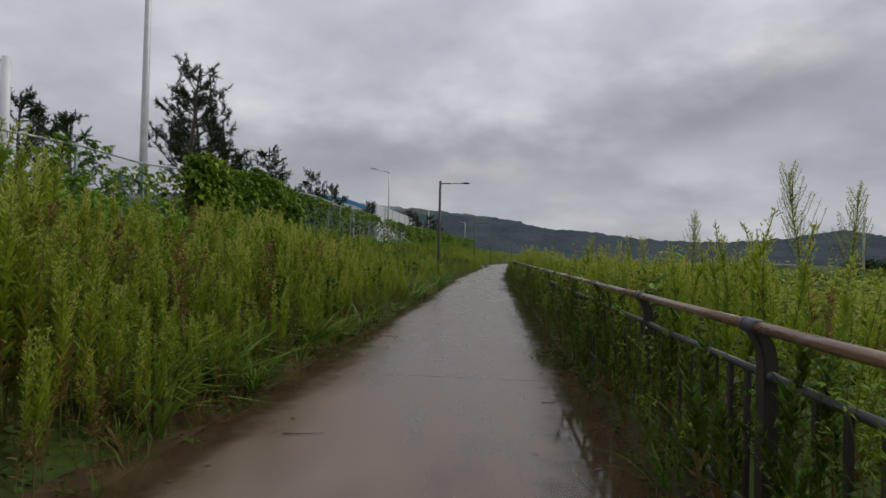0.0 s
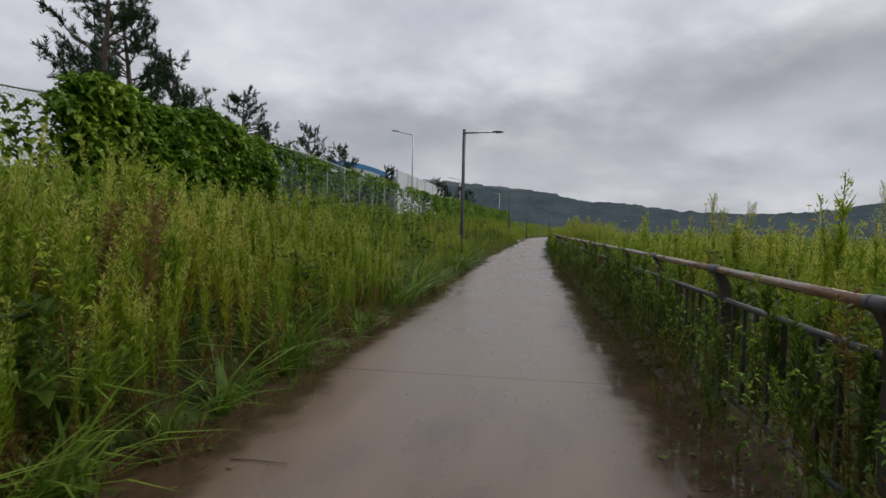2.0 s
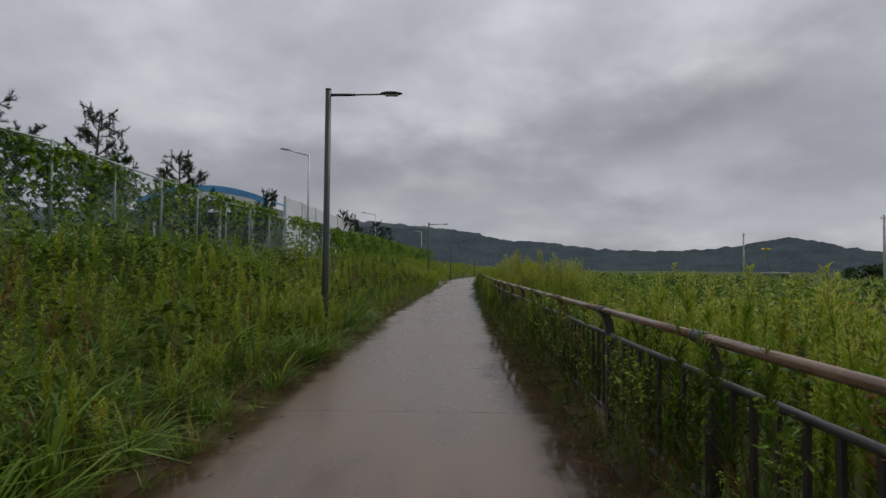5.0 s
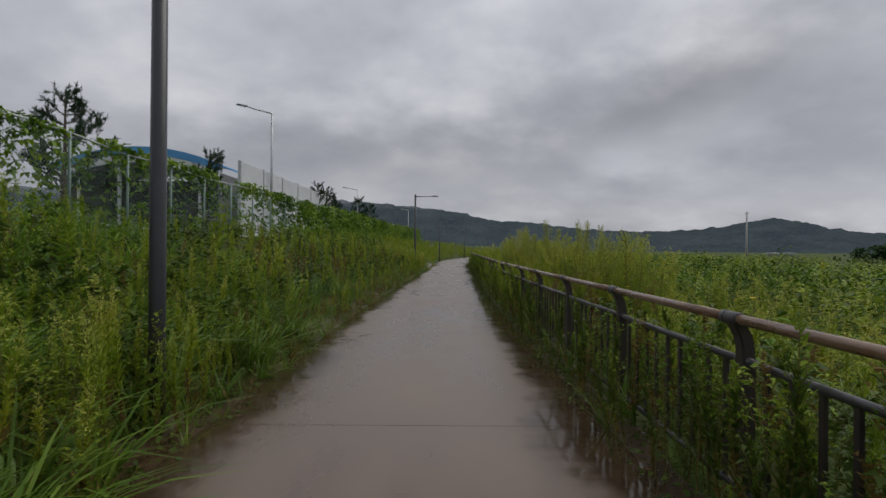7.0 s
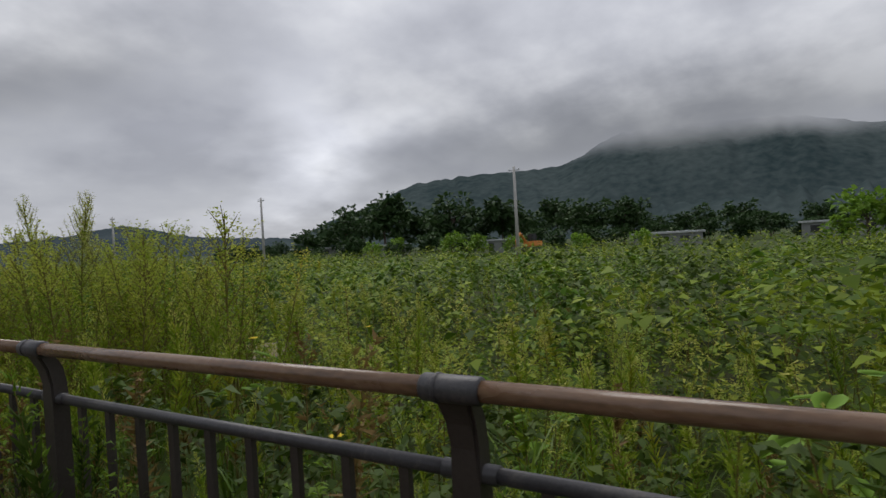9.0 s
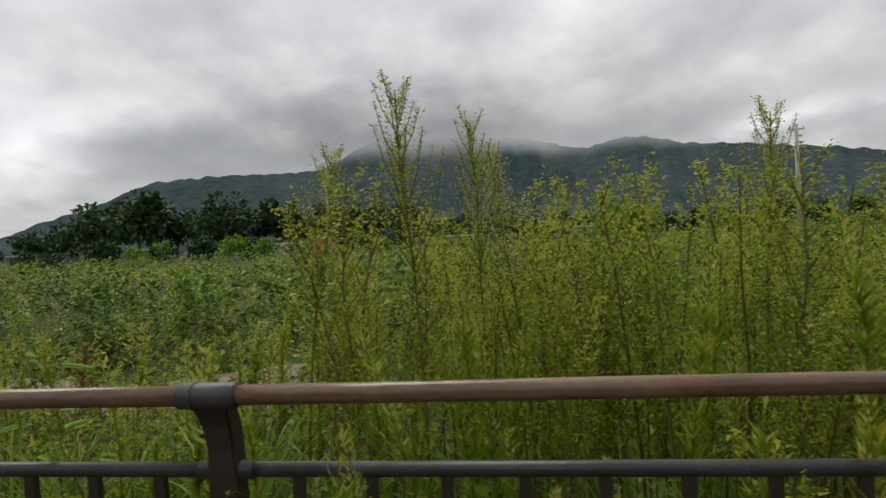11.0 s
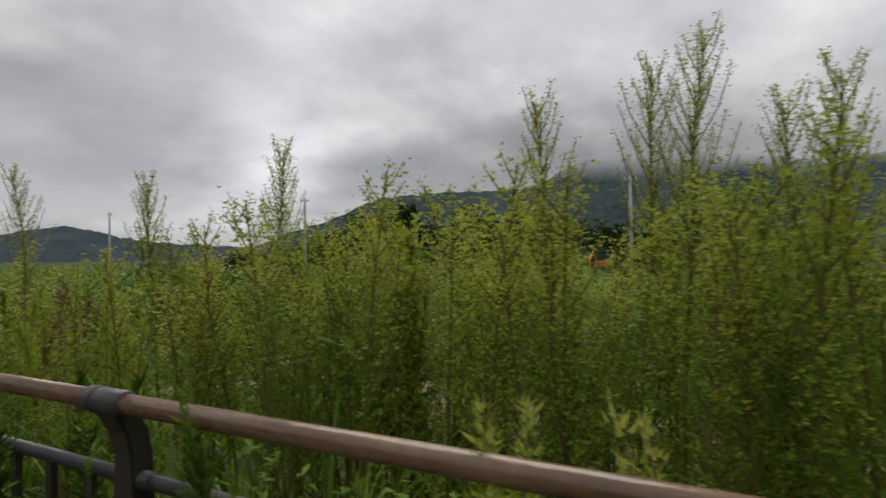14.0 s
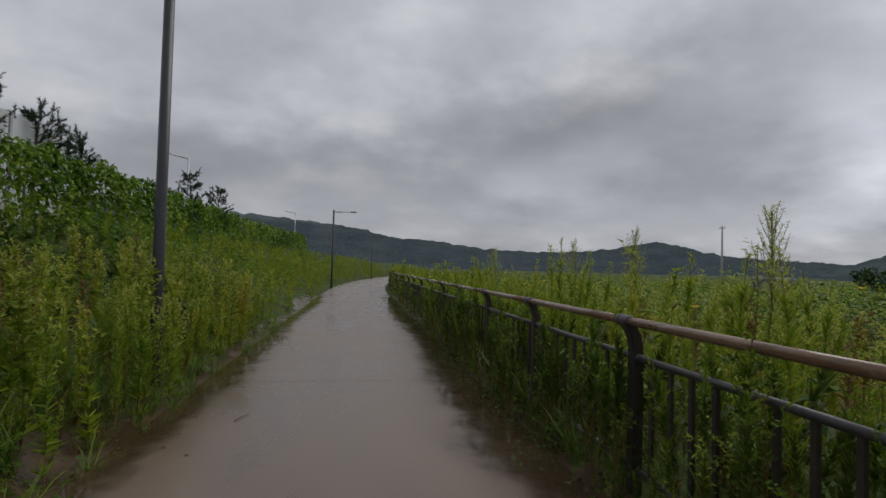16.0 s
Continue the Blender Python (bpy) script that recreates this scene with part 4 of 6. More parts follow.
RNG = np.random.RandomState(11)
T_HORSE = [horseweed(RNG, 1.0, 120, 168, 0.10, 0.08, 12) for _ in range(8)]
T_COLUMN = [column(RNG, 1.0, 170, 90, RNG.uniform(0.034, 0.055), RNG.uniform(0.16, 0.3)) for _ in range(10)]
T_DRY = [horseweed(RNG, 1.0, 50, 110, 0.12, 0.2) for _ in range(4)]
T_BUSH = [bushweed(RNG, 1.0, 11, 11, 0.05, 0.2) for _ in range(5)]
T_FINE = [bushweed(RNG, 1.0, 15, 18, 0.036, 0.32, 0.28, False, 0.014) for _ in range(8)]
T_PLUME = [bushweed(RNG, 1.0, 30, 33, 0.0125, 0.60, RNG.uniform(0.12, 0.18), False, 0.010, RNG.uniform(0.2, 0.42)) for _ in range(10)]
T_COLUMNL = [column(RNG, 1.0, 80, 40, RNG.uniform(0.045, 0.06), RNG.uniform(0.12, 0.25), 0.12, 0.05, 1.5) for _ in range(6)]
T_PLUMEL = [column(RNG, 1.0, 180, 110, RNG.uniform(0.032, 0.052), RNG.uniform(0.12, 0.35), 0.10, 0.08, 0.8) for _ in range(8)]
T_SHRUB = [bushweed(RNG, 1.0, 12, 14, 0.085, 0.33, 0.55) for _ in range(3)]
T_GRASS = [grass_tuft(RNG, 1.0, 17, 0.009) for _ in range(6)]
T_LONG = [grass_tuft(RNG, 1.0, 30, 0.014, (0.6, 1.3)) for _ in range(5)]
T_COVER = [vine_clump(RNG, 0.40, 0.36, 21, 0.088, 1) for _ in range(6)]
T_LITE = [horseweed(RNG, 1.0, 34, 24, 0.1, 0.05, 6, 2.0) for _ in range(4)]
T_LITEB = [bushweed(RNG, 1.0, 7, 6, 0.10, 0.24) for _ in range(4)]
T_MOUND = [vine_clump(RNG, 0.62, 0.85, 95, 0.13, 1) for _ in range(4)]
T_UNDERS = [bushweed(RNG, 1.0, 9, 8, 0.075, 0.3, 0.5) for _ in range(5)]
T_UNDER = [bushweed(RNG, 1.0, 7, 6, 0.17, 0.26, 0.5) for _ in range(4)]


def sow(n, u0, u1, y0, y1, rng, power=1.0):
    """Random places in a strip beside the path; u is measured across it."""
    y = rng.uniform(y0, y1, n)
    u = u0 + (u1 - u0) * rng.rand(n) ** power
    x = u + vbend(y)
    return u, x, y, ground_z(x, y) - 0.02


def clumpy(x, y):
    """Plants grow in taller stands with lower hollows between."""
    return 0.92 + 0.20 * np.sin(x * 2.3 + 1.7 * np.sin(y * 0.9)) * np.sin(y * 1.9 + 0.6) + 0.10 * np.sin(x * 5.1 - y * 4.3)


# heights of the growth along the walk
def left_height(u, y):
    h = np.interp(y, [-1, 9.8, 12.0, 20, 24, 60], [1.24, 1.2, 0.92, 0.85, 0.98, 1.02])
    h = h + 0.10 * np.sin(y * 0.9) * np.sin(u * 1.3 + y * 0.4)
    return h * (0.64 + 0.36 * smooth(-2.0, -2.8, u)) * (1 - 0.52 * smooth(-4.2, -7.2, u))


def right_height(u, y):
    h = np.interp(y, [-5, 8, 15, 19.5, 24.5, 26.5, 28, 29.2, 30.5, 32, 35, 37.5, 39, 60], [1.36, 1.38, 1.26, 0.74, 0.78, 1.30, 1.08, 0.90, 0.98, 1.22, 1.40, 1.38, 1.34, 1.32])
    return (h + 0.12 * np.sin(y * 1.3) * np.sin(u * 1.1)) * (1 - 0.25 * smooth(2.4, 4.0, u))


WEEDY = [M_WEED, M_STEM, M_TOP, M_RUST]


def make_left_bank():
    r = np.random.RandomState(21)
    # dense upright stems along the path, then looser growth up the bank
    for n, u0, u1, y0, y1, w, share in ((1560, -0.14, -2.5, -0.8, 12.6, 1.15, 0.86), (520, -0.12, -2.6, 12.6, 24.0, 1.2, 0.42), (420, -2.0, -5.4, -0.8, 24.0, 1.0, 0.5), (620, -0.12, -5.4, 24.0, 52.0, 1.5, 0.62)):
        u, x, y, z = sow(n, PATH_L + u0, PATH_L + u1, y0, y1, r, w)
        k = left_height(u, y) * r.uniform(0.66, 1.16, n) * clumpy(x, y)
        tall = r.rand(n) < share
        full = (y < 24) & (u > -4.4)
        for pick, plants in ((tall & full, T_COLUMN), (tall & ~full, T_COLUMNL)):
            scatter("weed_thicket", plants, x[pick], y[pick], z[pick], k[pick], WEEDY, "tall yellow-green upright weeds crowding the bank", "weeds", r, 0.07)
        b = ~tall
        near = u > -3.6
        for pick, plants in ((b & near, T_FINE + T_BUSH[:2]), (b & ~near, T_BUSH + T_LITE)):
            scatter("weed_thicket", plants, x[pick], y[pick], z[pick], k[pick] * 0.95, [M_WEEDB, M_STEM, M_WEED], "feathery green weeds covering the bank", "weeds", r)
    # weeds crowding the feet of the two near lamps
    for y0, x0 in ((20.47, -2.11), (45.74, -1.55)):
        n = 40
        y, x = y0 + r.uniform(-1.6, 0.5, n), x0 + r.uniform(-0.5, 0.22, n)
        scatter("weed_thicket", T_COLUMN + T_FINE[:3], x, y, ground_z(x, y) - 0.02, r.uniform(0.55, 0.92, n), WEEDY, "green weeds crowding round a lamp foot", "weeds", r)
    u, x, y, z = sow(150, PATH_L - 0.1, PATH_L - 2.2, 41, 52, r, 1.3)
    scatter("weed_thicket", T_HORSE, x, y, z, r.uniform(0.7, 1.1, len(u)), [M_WEED, M_STEM, M_TOP], "upright green weeds standing close to the path", "weeds", r)
    u, x, y, z = sow(95, PATH_L - 0.2, PATH_L - 2.2, -0.8, 13.0, r)
    scatter("dry_weeds", T_DRY, x, y, z, left_height(u, y) * r.uniform(0.6, 1.08, len(u)), [M_RUST, M_STEM, M_RUST], "rust-brown dying weeds among the green ones", "weeds", r)
    u, x, y, z = sow(190, PATH_L - 0.06, PATH_L - 0.75, -0.8, 12, r)
    scatter("dry_weeds", T_DRY, x, y, z, r.uniform(0.22, 0.5, len(u)), [M_RUST, M_STEM, M_RUST], "short rust-brown dead weeds along the path edge", "weeds", r, 0.15)
    u, x, y, z = sow(110, PATH_L - 0.2, PATH_L - 2.4, 13.5, 52, r)
    scatter("dry_weeds", T_DRY, x, y, z, left_height(u, y) * r.uniform(0.6, 1.0, len(u)), [M_RUST, M_STEM, M_RUST], "rust-brown dying weeds among the green ones", "weeds", r)
    n = 950
    u, x, y, z = sow(n, PATH_L + 0.03, PATH_L - 1.3, -0.8, 52, r, 1.5)
    k = r.uniform(0.25, 0.6, n) * np.where(y < 9, 0.8, 1.1) * (0.65 + 0.45 * smooth(-1.9, -2.5, u))
    keep = r.rand(n) < np.interp(y, [0, 6, 8, 52], [0.45, 0.5, 1, 1])
    x, y, z, k = x[keep], y[keep], z[keep], k[keep]
    scatter("grass_verge", T_GRASS, x, y, z, k, [M_GRASS], "long wet grass arching over the path edge", "grass", r, 0.15)
    u, x, y, z = sow(190, PATH_L - 0.05, PATH_L - 2.2, 10.2, 24, r, 1.25)
    scatter("long_grass", T_LONG, x, y, z, r.uniform(0.4, 0.78, len(u)), [M_GRASS], "tall arching grass tufts on the bank", "grass", r, 0.12)
    u, x, y, z = sow(230, PATH_L - 0.6, PATH_L - 4.4, 18.5, 28, r, 1.0)
    scatter("long_grass", T_LONG, x, y, z, r.uniform(0.5, 0.8, len(u)), [M_LUSH], "lush bright green reed-like grass on the bank", "grass", r, 0.1)
    u, x, y, z = sow(70, PATH_L - 0.1, PATH_L - 1.4, 1.5, 10.5, r, 1.3)
    scatter("long_grass", T_LONG, x, y, z, r.uniform(0.45, 0.75, len(u)), [M_GRASS], "tall arching grass tufts on the bank", "grass", r, 0.12)
    u, x, y, z = sow(700, PATH_L + 0.02, PATH_L - 0.6, -0.8, 45, r)
    # creeping leaves coloured dark for the shade at the path edge
    scatter("creeping_weeds", T_COVER, x, y, z, r.uniform(0.25, 0.55, len(u)), [M_SHADE_LEAF], "low creeping leaves on the path edge, shade coloured in", "weeds", r)
    u, x, y, z = sow(560, PATH_L + 0.03, PATH_L - 0.6, -0.8, 45, r)
    scatter("dead_grass", T_GRASS, x, y, z, r.uniform(0.15, 0.4, len(u)), [M_RUST], "limp red-brown dead grass at the water's edge", "grass", r, 0.4)
    # lower growth between the tall stems hides the soil; shade is in its colour
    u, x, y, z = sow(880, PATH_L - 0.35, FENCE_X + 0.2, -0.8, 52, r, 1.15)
    scatter("undergrowth", T_UNDER, x, y, z, r.uniform(0.35, 0.75, len(u)) * (1 - 0.35 * smooth(-4.2, -7.2, u)), [M_SHADE_LEAF, M_STEM, M_SHADE_LEAF], "deep green undergrowth below the tall weeds, shade coloured in", "weeds", r)
    # fresh green shrubs high on the bank near the start
    u, x, y, z = sow(130, -4.2, -7.4, 1.4, 10.6, r)
    scatter("bank_shrubs", T_SHRUB, x, y, z, r.uniform(0.8, 1.25, len(u)) * np.interp(y, [1.4, 5.4, 7.4, 10.6], [1, 1, 0.62, 0.62]), [M_BUSH, M_STEM, M_BUSH], "fresh green leafy shrubs high on the bank", "shrubs", r)
    u, x, y, z = sow(60, -4.6, -7.3, 13.0, 52.0, r)
    scatter("bank_shrubs", T_SHRUB, x, y, z, r.uniform(0.4, 0.7, len(u)), [M_BUSH, M_STEM, M_BUSH], "fresh green leafy shrubs high on the bank", "shrubs", r)
    u, x, y, z = sow(120, -3.4, -7.3, 38.0, 66.0, r)
    scatter("bank_shrubs", T_SHRUB + T_MOUND, x, y, z, r.uniform(0.45, 0.85, len(u)), [M_VINE, M_STEM, M_VINE], "bright green vines and shrubs rolling down the bank", "shrubs", r)
    # the bank farther on
    u, x, y, z = sow(800, PATH_L - 0.1, FENCE_X + 0.3, 52, 110, r, 1.3)
    k = left_height(u, y) * r.uniform(0.75, 1.15, len(u)) * 1.05
    scatter("weed_thicket", T_LITE + T_LITEB, x, y, z, k, [M_WEED, M_STEM, M_WEED], "distant weeds lining the bank", "weeds", r)


def make_right_strip():
    r = np.random.RandomState(31)
    n = 1250
    u, x, y, z = sow(n, 1.14, 5.2, -0.8, 50, r, 1.5)
    keep = ~((u > 4.0) & (y > 29.5) & (y < 42)) & ~((u < 1.55) & (y > 27.5) & (y < 37))
    u, x, y, z = u[keep], x[keep], y[keep], z[keep]
    k = (right_height(u, y) - z) * r.uniform(0.66, 1.03, len(u)) * (0.94 + 0.5 * (clumpy(x, y) - 0.92))
    t = r.rand(len(u))
    near = u < 2.3
    rich = (y > 28.5) & (y < 37.5) & (u < 2.5)
    a, b, c = near | (t < 0.35), ~near & (t >= 0.35) & (t < 0.6), ~near & (t >= 0.6)
    # feathery weeds: darker lower branches under bright tops put depth shading into colour
    for pick, plants in ((a & rich, T_PLUME), (a & ~rich, T_PLUMEL)):
        scatter("weed_thicket", plants, x[pick], y[pick], z[pick], k[pick], [M_WEED, M_STEM, M_PLUME] if plants is T_PLUME else WEEDY, "tall feathery yellow-green weeds behind the railing", "weeds", r)
    scatter("weed_thicket", T_HORSE, x[b], y[b], z[b], k[b], [M_WEED, M_STEM, M_TOP], "tall upright yellow-green weeds behind the railing", "weeds", r)
    scatter("weed_thicket", T_FINE, x[c], y[c], z[c], k[c], [M_WEED, M_STEM, M_TOP], "branching light green weeds behind the railing", "weeds", r)
    # three crowded stands; lower branches coloured darker for the shade inside them
    for n2, y0, y1, h2 in ((70, 25.2, 27.8, 1.38), (80, 30.6, 34.2, 1.32), (125, 34.4, 37.4, 1.44)):
        u, x, y, z = sow(n2, 1.55, 3.2, y0, y1, r)
        scatter("weed_thicket", T_PLUME, x, y, z, (h2 - z) * r.uniform(0.72, 1.05, n2), [M_WEEDB, M_STEM, M_PLUME] if y0 > 34 else [M_WEED, M_STEM, M_PLUME], "crowded stand of feathery pale green weeds", "weeds", r)
    u, x, y, z = sow(130, 1.9, 4, -2, 50, r)
    scatter("dry_weeds", T_DRY, x, y, z, (right_height(u, y) - z) * r.uniform(0.55, 0.9, len(u)), [M_RUST, M_STEM, M_RUST], "brown dying weeds behind the railing", "weeds", r)
    u, x, y, z = sow(8, 1.8, 2.2, 32.9, 33.4, r)
    scatter("dry_weeds", T_DRY, x, y, z, r.uniform(0.9, 1.2, len(u)), [M_RUST, M_STEM, M_RUST], "small stand of brown withered weeds behind the railing", "weeds", r)
    # growth through and under the railing; dark leaf tones paint the shade there
    u, x, y, z = sow(380, 0.84, 1.18, -0.8, 52, r)
    low = np.interp(y, [0, 18, 21, 24, 28, 36, 50], [0.78, 0.80, 0.66, 0.52, 0.62, 0.66, 0.75])
    k = low * r.uniform(0.55, 1.2, len(u))
    fresh = (y > 26) & (y < 35.5)
    for pick, mats in ((~fresh, [M_SHADE_LEAF, M_STEM, M_WEEDB]), (fresh, [M_WEEDB, M_STEM, M_WEED])):
        scatter("weeds_in_railing", T_BUSH + T_FINE[:4], x[pick], y[pick], z[pick], k[pick], mats, "weeds growing up through the railing bars", "weeds", r)
    n3 = 900
    u, x, y, z = sow(n3, 0.87, 1.2, -0.8, 52, r)
    keep = r.rand(n3) < np.interp(y, [0, 2, 3, 12, 13.5, 16, 17, 19, 20, 25, 26.5, 33, 40, 52], [0.5, 0.6, 0.8, 0.9, 0.6, 0.6, 0.7, 0.7, 0.4, 0.4, 0.7, 0.4, 1.0, 1.0])
    k = r.uniform(0.5, 1.0, n3)
    fresh = (y > 26) & (y < 35.5)
    for pick, mats in ((keep & ~fresh, [M_SHADE_LEAF, M_STEM, M_WEEDB, M_RUST]), (keep & fresh, WEEDY)):
        scatter("weeds_in_railing", T_COLUMN + T_COLUMNL, x[pick], y[pick], z[pick], k[pick], mats, "dense weeds leaning through the railing", "weeds", r, 0.12)
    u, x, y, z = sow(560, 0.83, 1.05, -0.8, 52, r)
    scatter("creeping_weeds", T_COVER, x, y, z, r.uniform(0.22, 0.5, len(u)), [M_SHADE_LEAF], "creeping leaves along the railing foot, shade coloured in", "weeds", r)
    u, x, y, z = sow(420, 0.86, 0.52, -0.8, 62, r, 2.0)
    keep = r.rand(len(u)) < np.interp(y, [0, 18, 20, 24, 28, 62], [0.45, 0.45, 0.25, 0.35, 0.9, 0.9])
    scatter("creeping_weeds", T_COVER, x[keep], y[keep], np.full(keep.sum(), -0.01), r.uniform(0.18, 0.42, keep.sum()), [M_SHADE_LEAF], "low weeds spilling from the railing over the path edge", "weeds", r)
    u, x, y, z = sow(520, 0.90, 0.60, -0.8, 60, r, 1.7)
    keep = r.rand(len(u)) < np.interp(y, [0, 4, 6, 12, 14, 18, 19, 24, 26, 28, 34, 37, 60], [0.4, 0.5, 0.8, 0.8, 0.55, 0.8, 0.8, 0.95, 1, 0.5, 0.4, 1, 1])
    k = r.uniform(0.28, 0.78, len(u)) * (0.55 + 0.45 * smooth(0.6, 0.85, u))
    scatter("path_edge_weeds", T_COLUMN + T_BUSH + T_FINE[:2], x[keep], y[keep], np.full(keep.sum(), -0.01), k[keep], [M_SHADE_LEAF, M_STEM, M_WEEDB, M_RUST], "green weeds leaning from the railing over the path", "weeds", r, 0.14)
    u, x, y, z = sow(260, 0.84, 1.5, -0.8, 52, r)
    scatter("grass_verge", T_GRASS, x, y, z, r.uniform(0.25, 0.6, len(u)), [M_GRASS], "thin grass along the railing foot", "grass", r, 0.12)
    u, x, y, z = sow(40, 0.86, 1.2, -0.8, 26, r)
    scatter("dry_weeds", T_DRY, x, y, z, r.uniform(0.5, 0.95, len(u)), [M_RUST, M_STEM, M_RUST], "thin brown dead weeds caught in the railing", "weeds", r, 0.1)
    # away from the fresh stretch, undergrowth colours carry the shade behind the railing
    u, x, y, z = sow(400, 1.1, 2.0, -0.8, 50, r)
    fresh = (y > 25) & (y < 40)
    k = r.uniform(0.5, 0.85, len(u))
    scatter("undergrowth", T_UNDERS, x[~fresh], y[~fresh], z[~fresh], k[~fresh], [M_SHADE_LEAF, M_STEM, M_SHADE_LEAF], "deep green undergrowth close behind the railing, shade coloured in", "weeds", r)
    scatter("undergrowth", T_FINE[:4] + T_GRASS, x[fresh], y[fresh], z[fresh], k[fresh], [M_WEEDB, M_STEM, M_WEED], "fresh green leafy growth close behind the railing", "weeds", r)
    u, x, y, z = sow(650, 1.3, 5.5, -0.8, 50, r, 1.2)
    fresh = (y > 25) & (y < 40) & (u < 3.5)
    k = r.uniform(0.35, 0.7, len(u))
    scatter("undergrowth", T_UNDER, x[~fresh], y[~fresh], z[~fresh], k[~fresh], [M_SHADE_LEAF, M_STEM, M_SHADE_LEAF], "deep green undergrowth behind the railing, shade coloured in", "weeds", r)
    scatter("undergrowth", T_BUSH + T_GRASS, x[fresh], y[fresh], z[fresh], k[fresh], [M_WEEDB, M_STEM, M_WEEDB], "green undergrowth between the feathery weeds", "weeds", r)
    u, x, y, z = sow(90, 1.02, 1.8, 29.3, 35.6, r)
    scatter("field_grass", T_GRASS, x, y, z, r.uniform(0.35, 0.6, len(u)), [M_BUSH], "fresh green grass close behind the railing", "grass", r, 0.12)
    u, x, y, z = sow(260, 2.0, 6.0, 7, 18.5, r)
    scatter("weed_thicket", T_COLUMNL, x, y, z, (1.22 - z) * r.uniform(0.72, 1.02, len(u)), WEEDY, "yellow-green weeds reaching into the field", "weeds", r)
    u, x, y, z = sow(420, 1.3, 5.6, 18, 44, r)
    scatter("field_grass", T_GRASS, x, y, z, r.uniform(0.4, 0.8, len(u)), [M_GRASS], "tufts of green grass between the weeds", "grass", r, 0.15)
    u, x, y, z = sow(60, 5.0, 7.6, 29.5, 42.5, r)
    scatter("field_grass", T_GRASS, x, y, z, r.uniform(0.2, 0.45, len(u)), [M_GRASS], "tufts of green grass on the earth track", "grass", r, 0.15)
    u, x, y, z = sow(560, 0.85, 7, 50, 110, r)
    k = r.uniform(0.9, 1.35, len(u))
    scatter("weed_thicket", T_LITE + T_LITEB, x, y, z, k, [M_WEED, M_STEM, M_WEED], "distant weeds lining the railing", "weeds", r)


def mound_z(x, y):
    """Top of the vine cover in the field."""
    m = 0.35 + 0.42 * np.sin(x * 0.45 + 0.8 * np.sin(y * 0.22)) * np.sin(y * 0.37 + 0.4) + 0.22 * np.sin(x * 0.9 + y * 0.7) + 0.15 * np.sin(x * 1.7 - y * 1.1)
    far = smooth(10, 34, x - vbend(np.clip(y, -50, 160)))
    return ground_z(x, y) + (0.14 + 1.25 * smooth(0.05, 0.75, m)) * (0.88 - 0.02 * far)


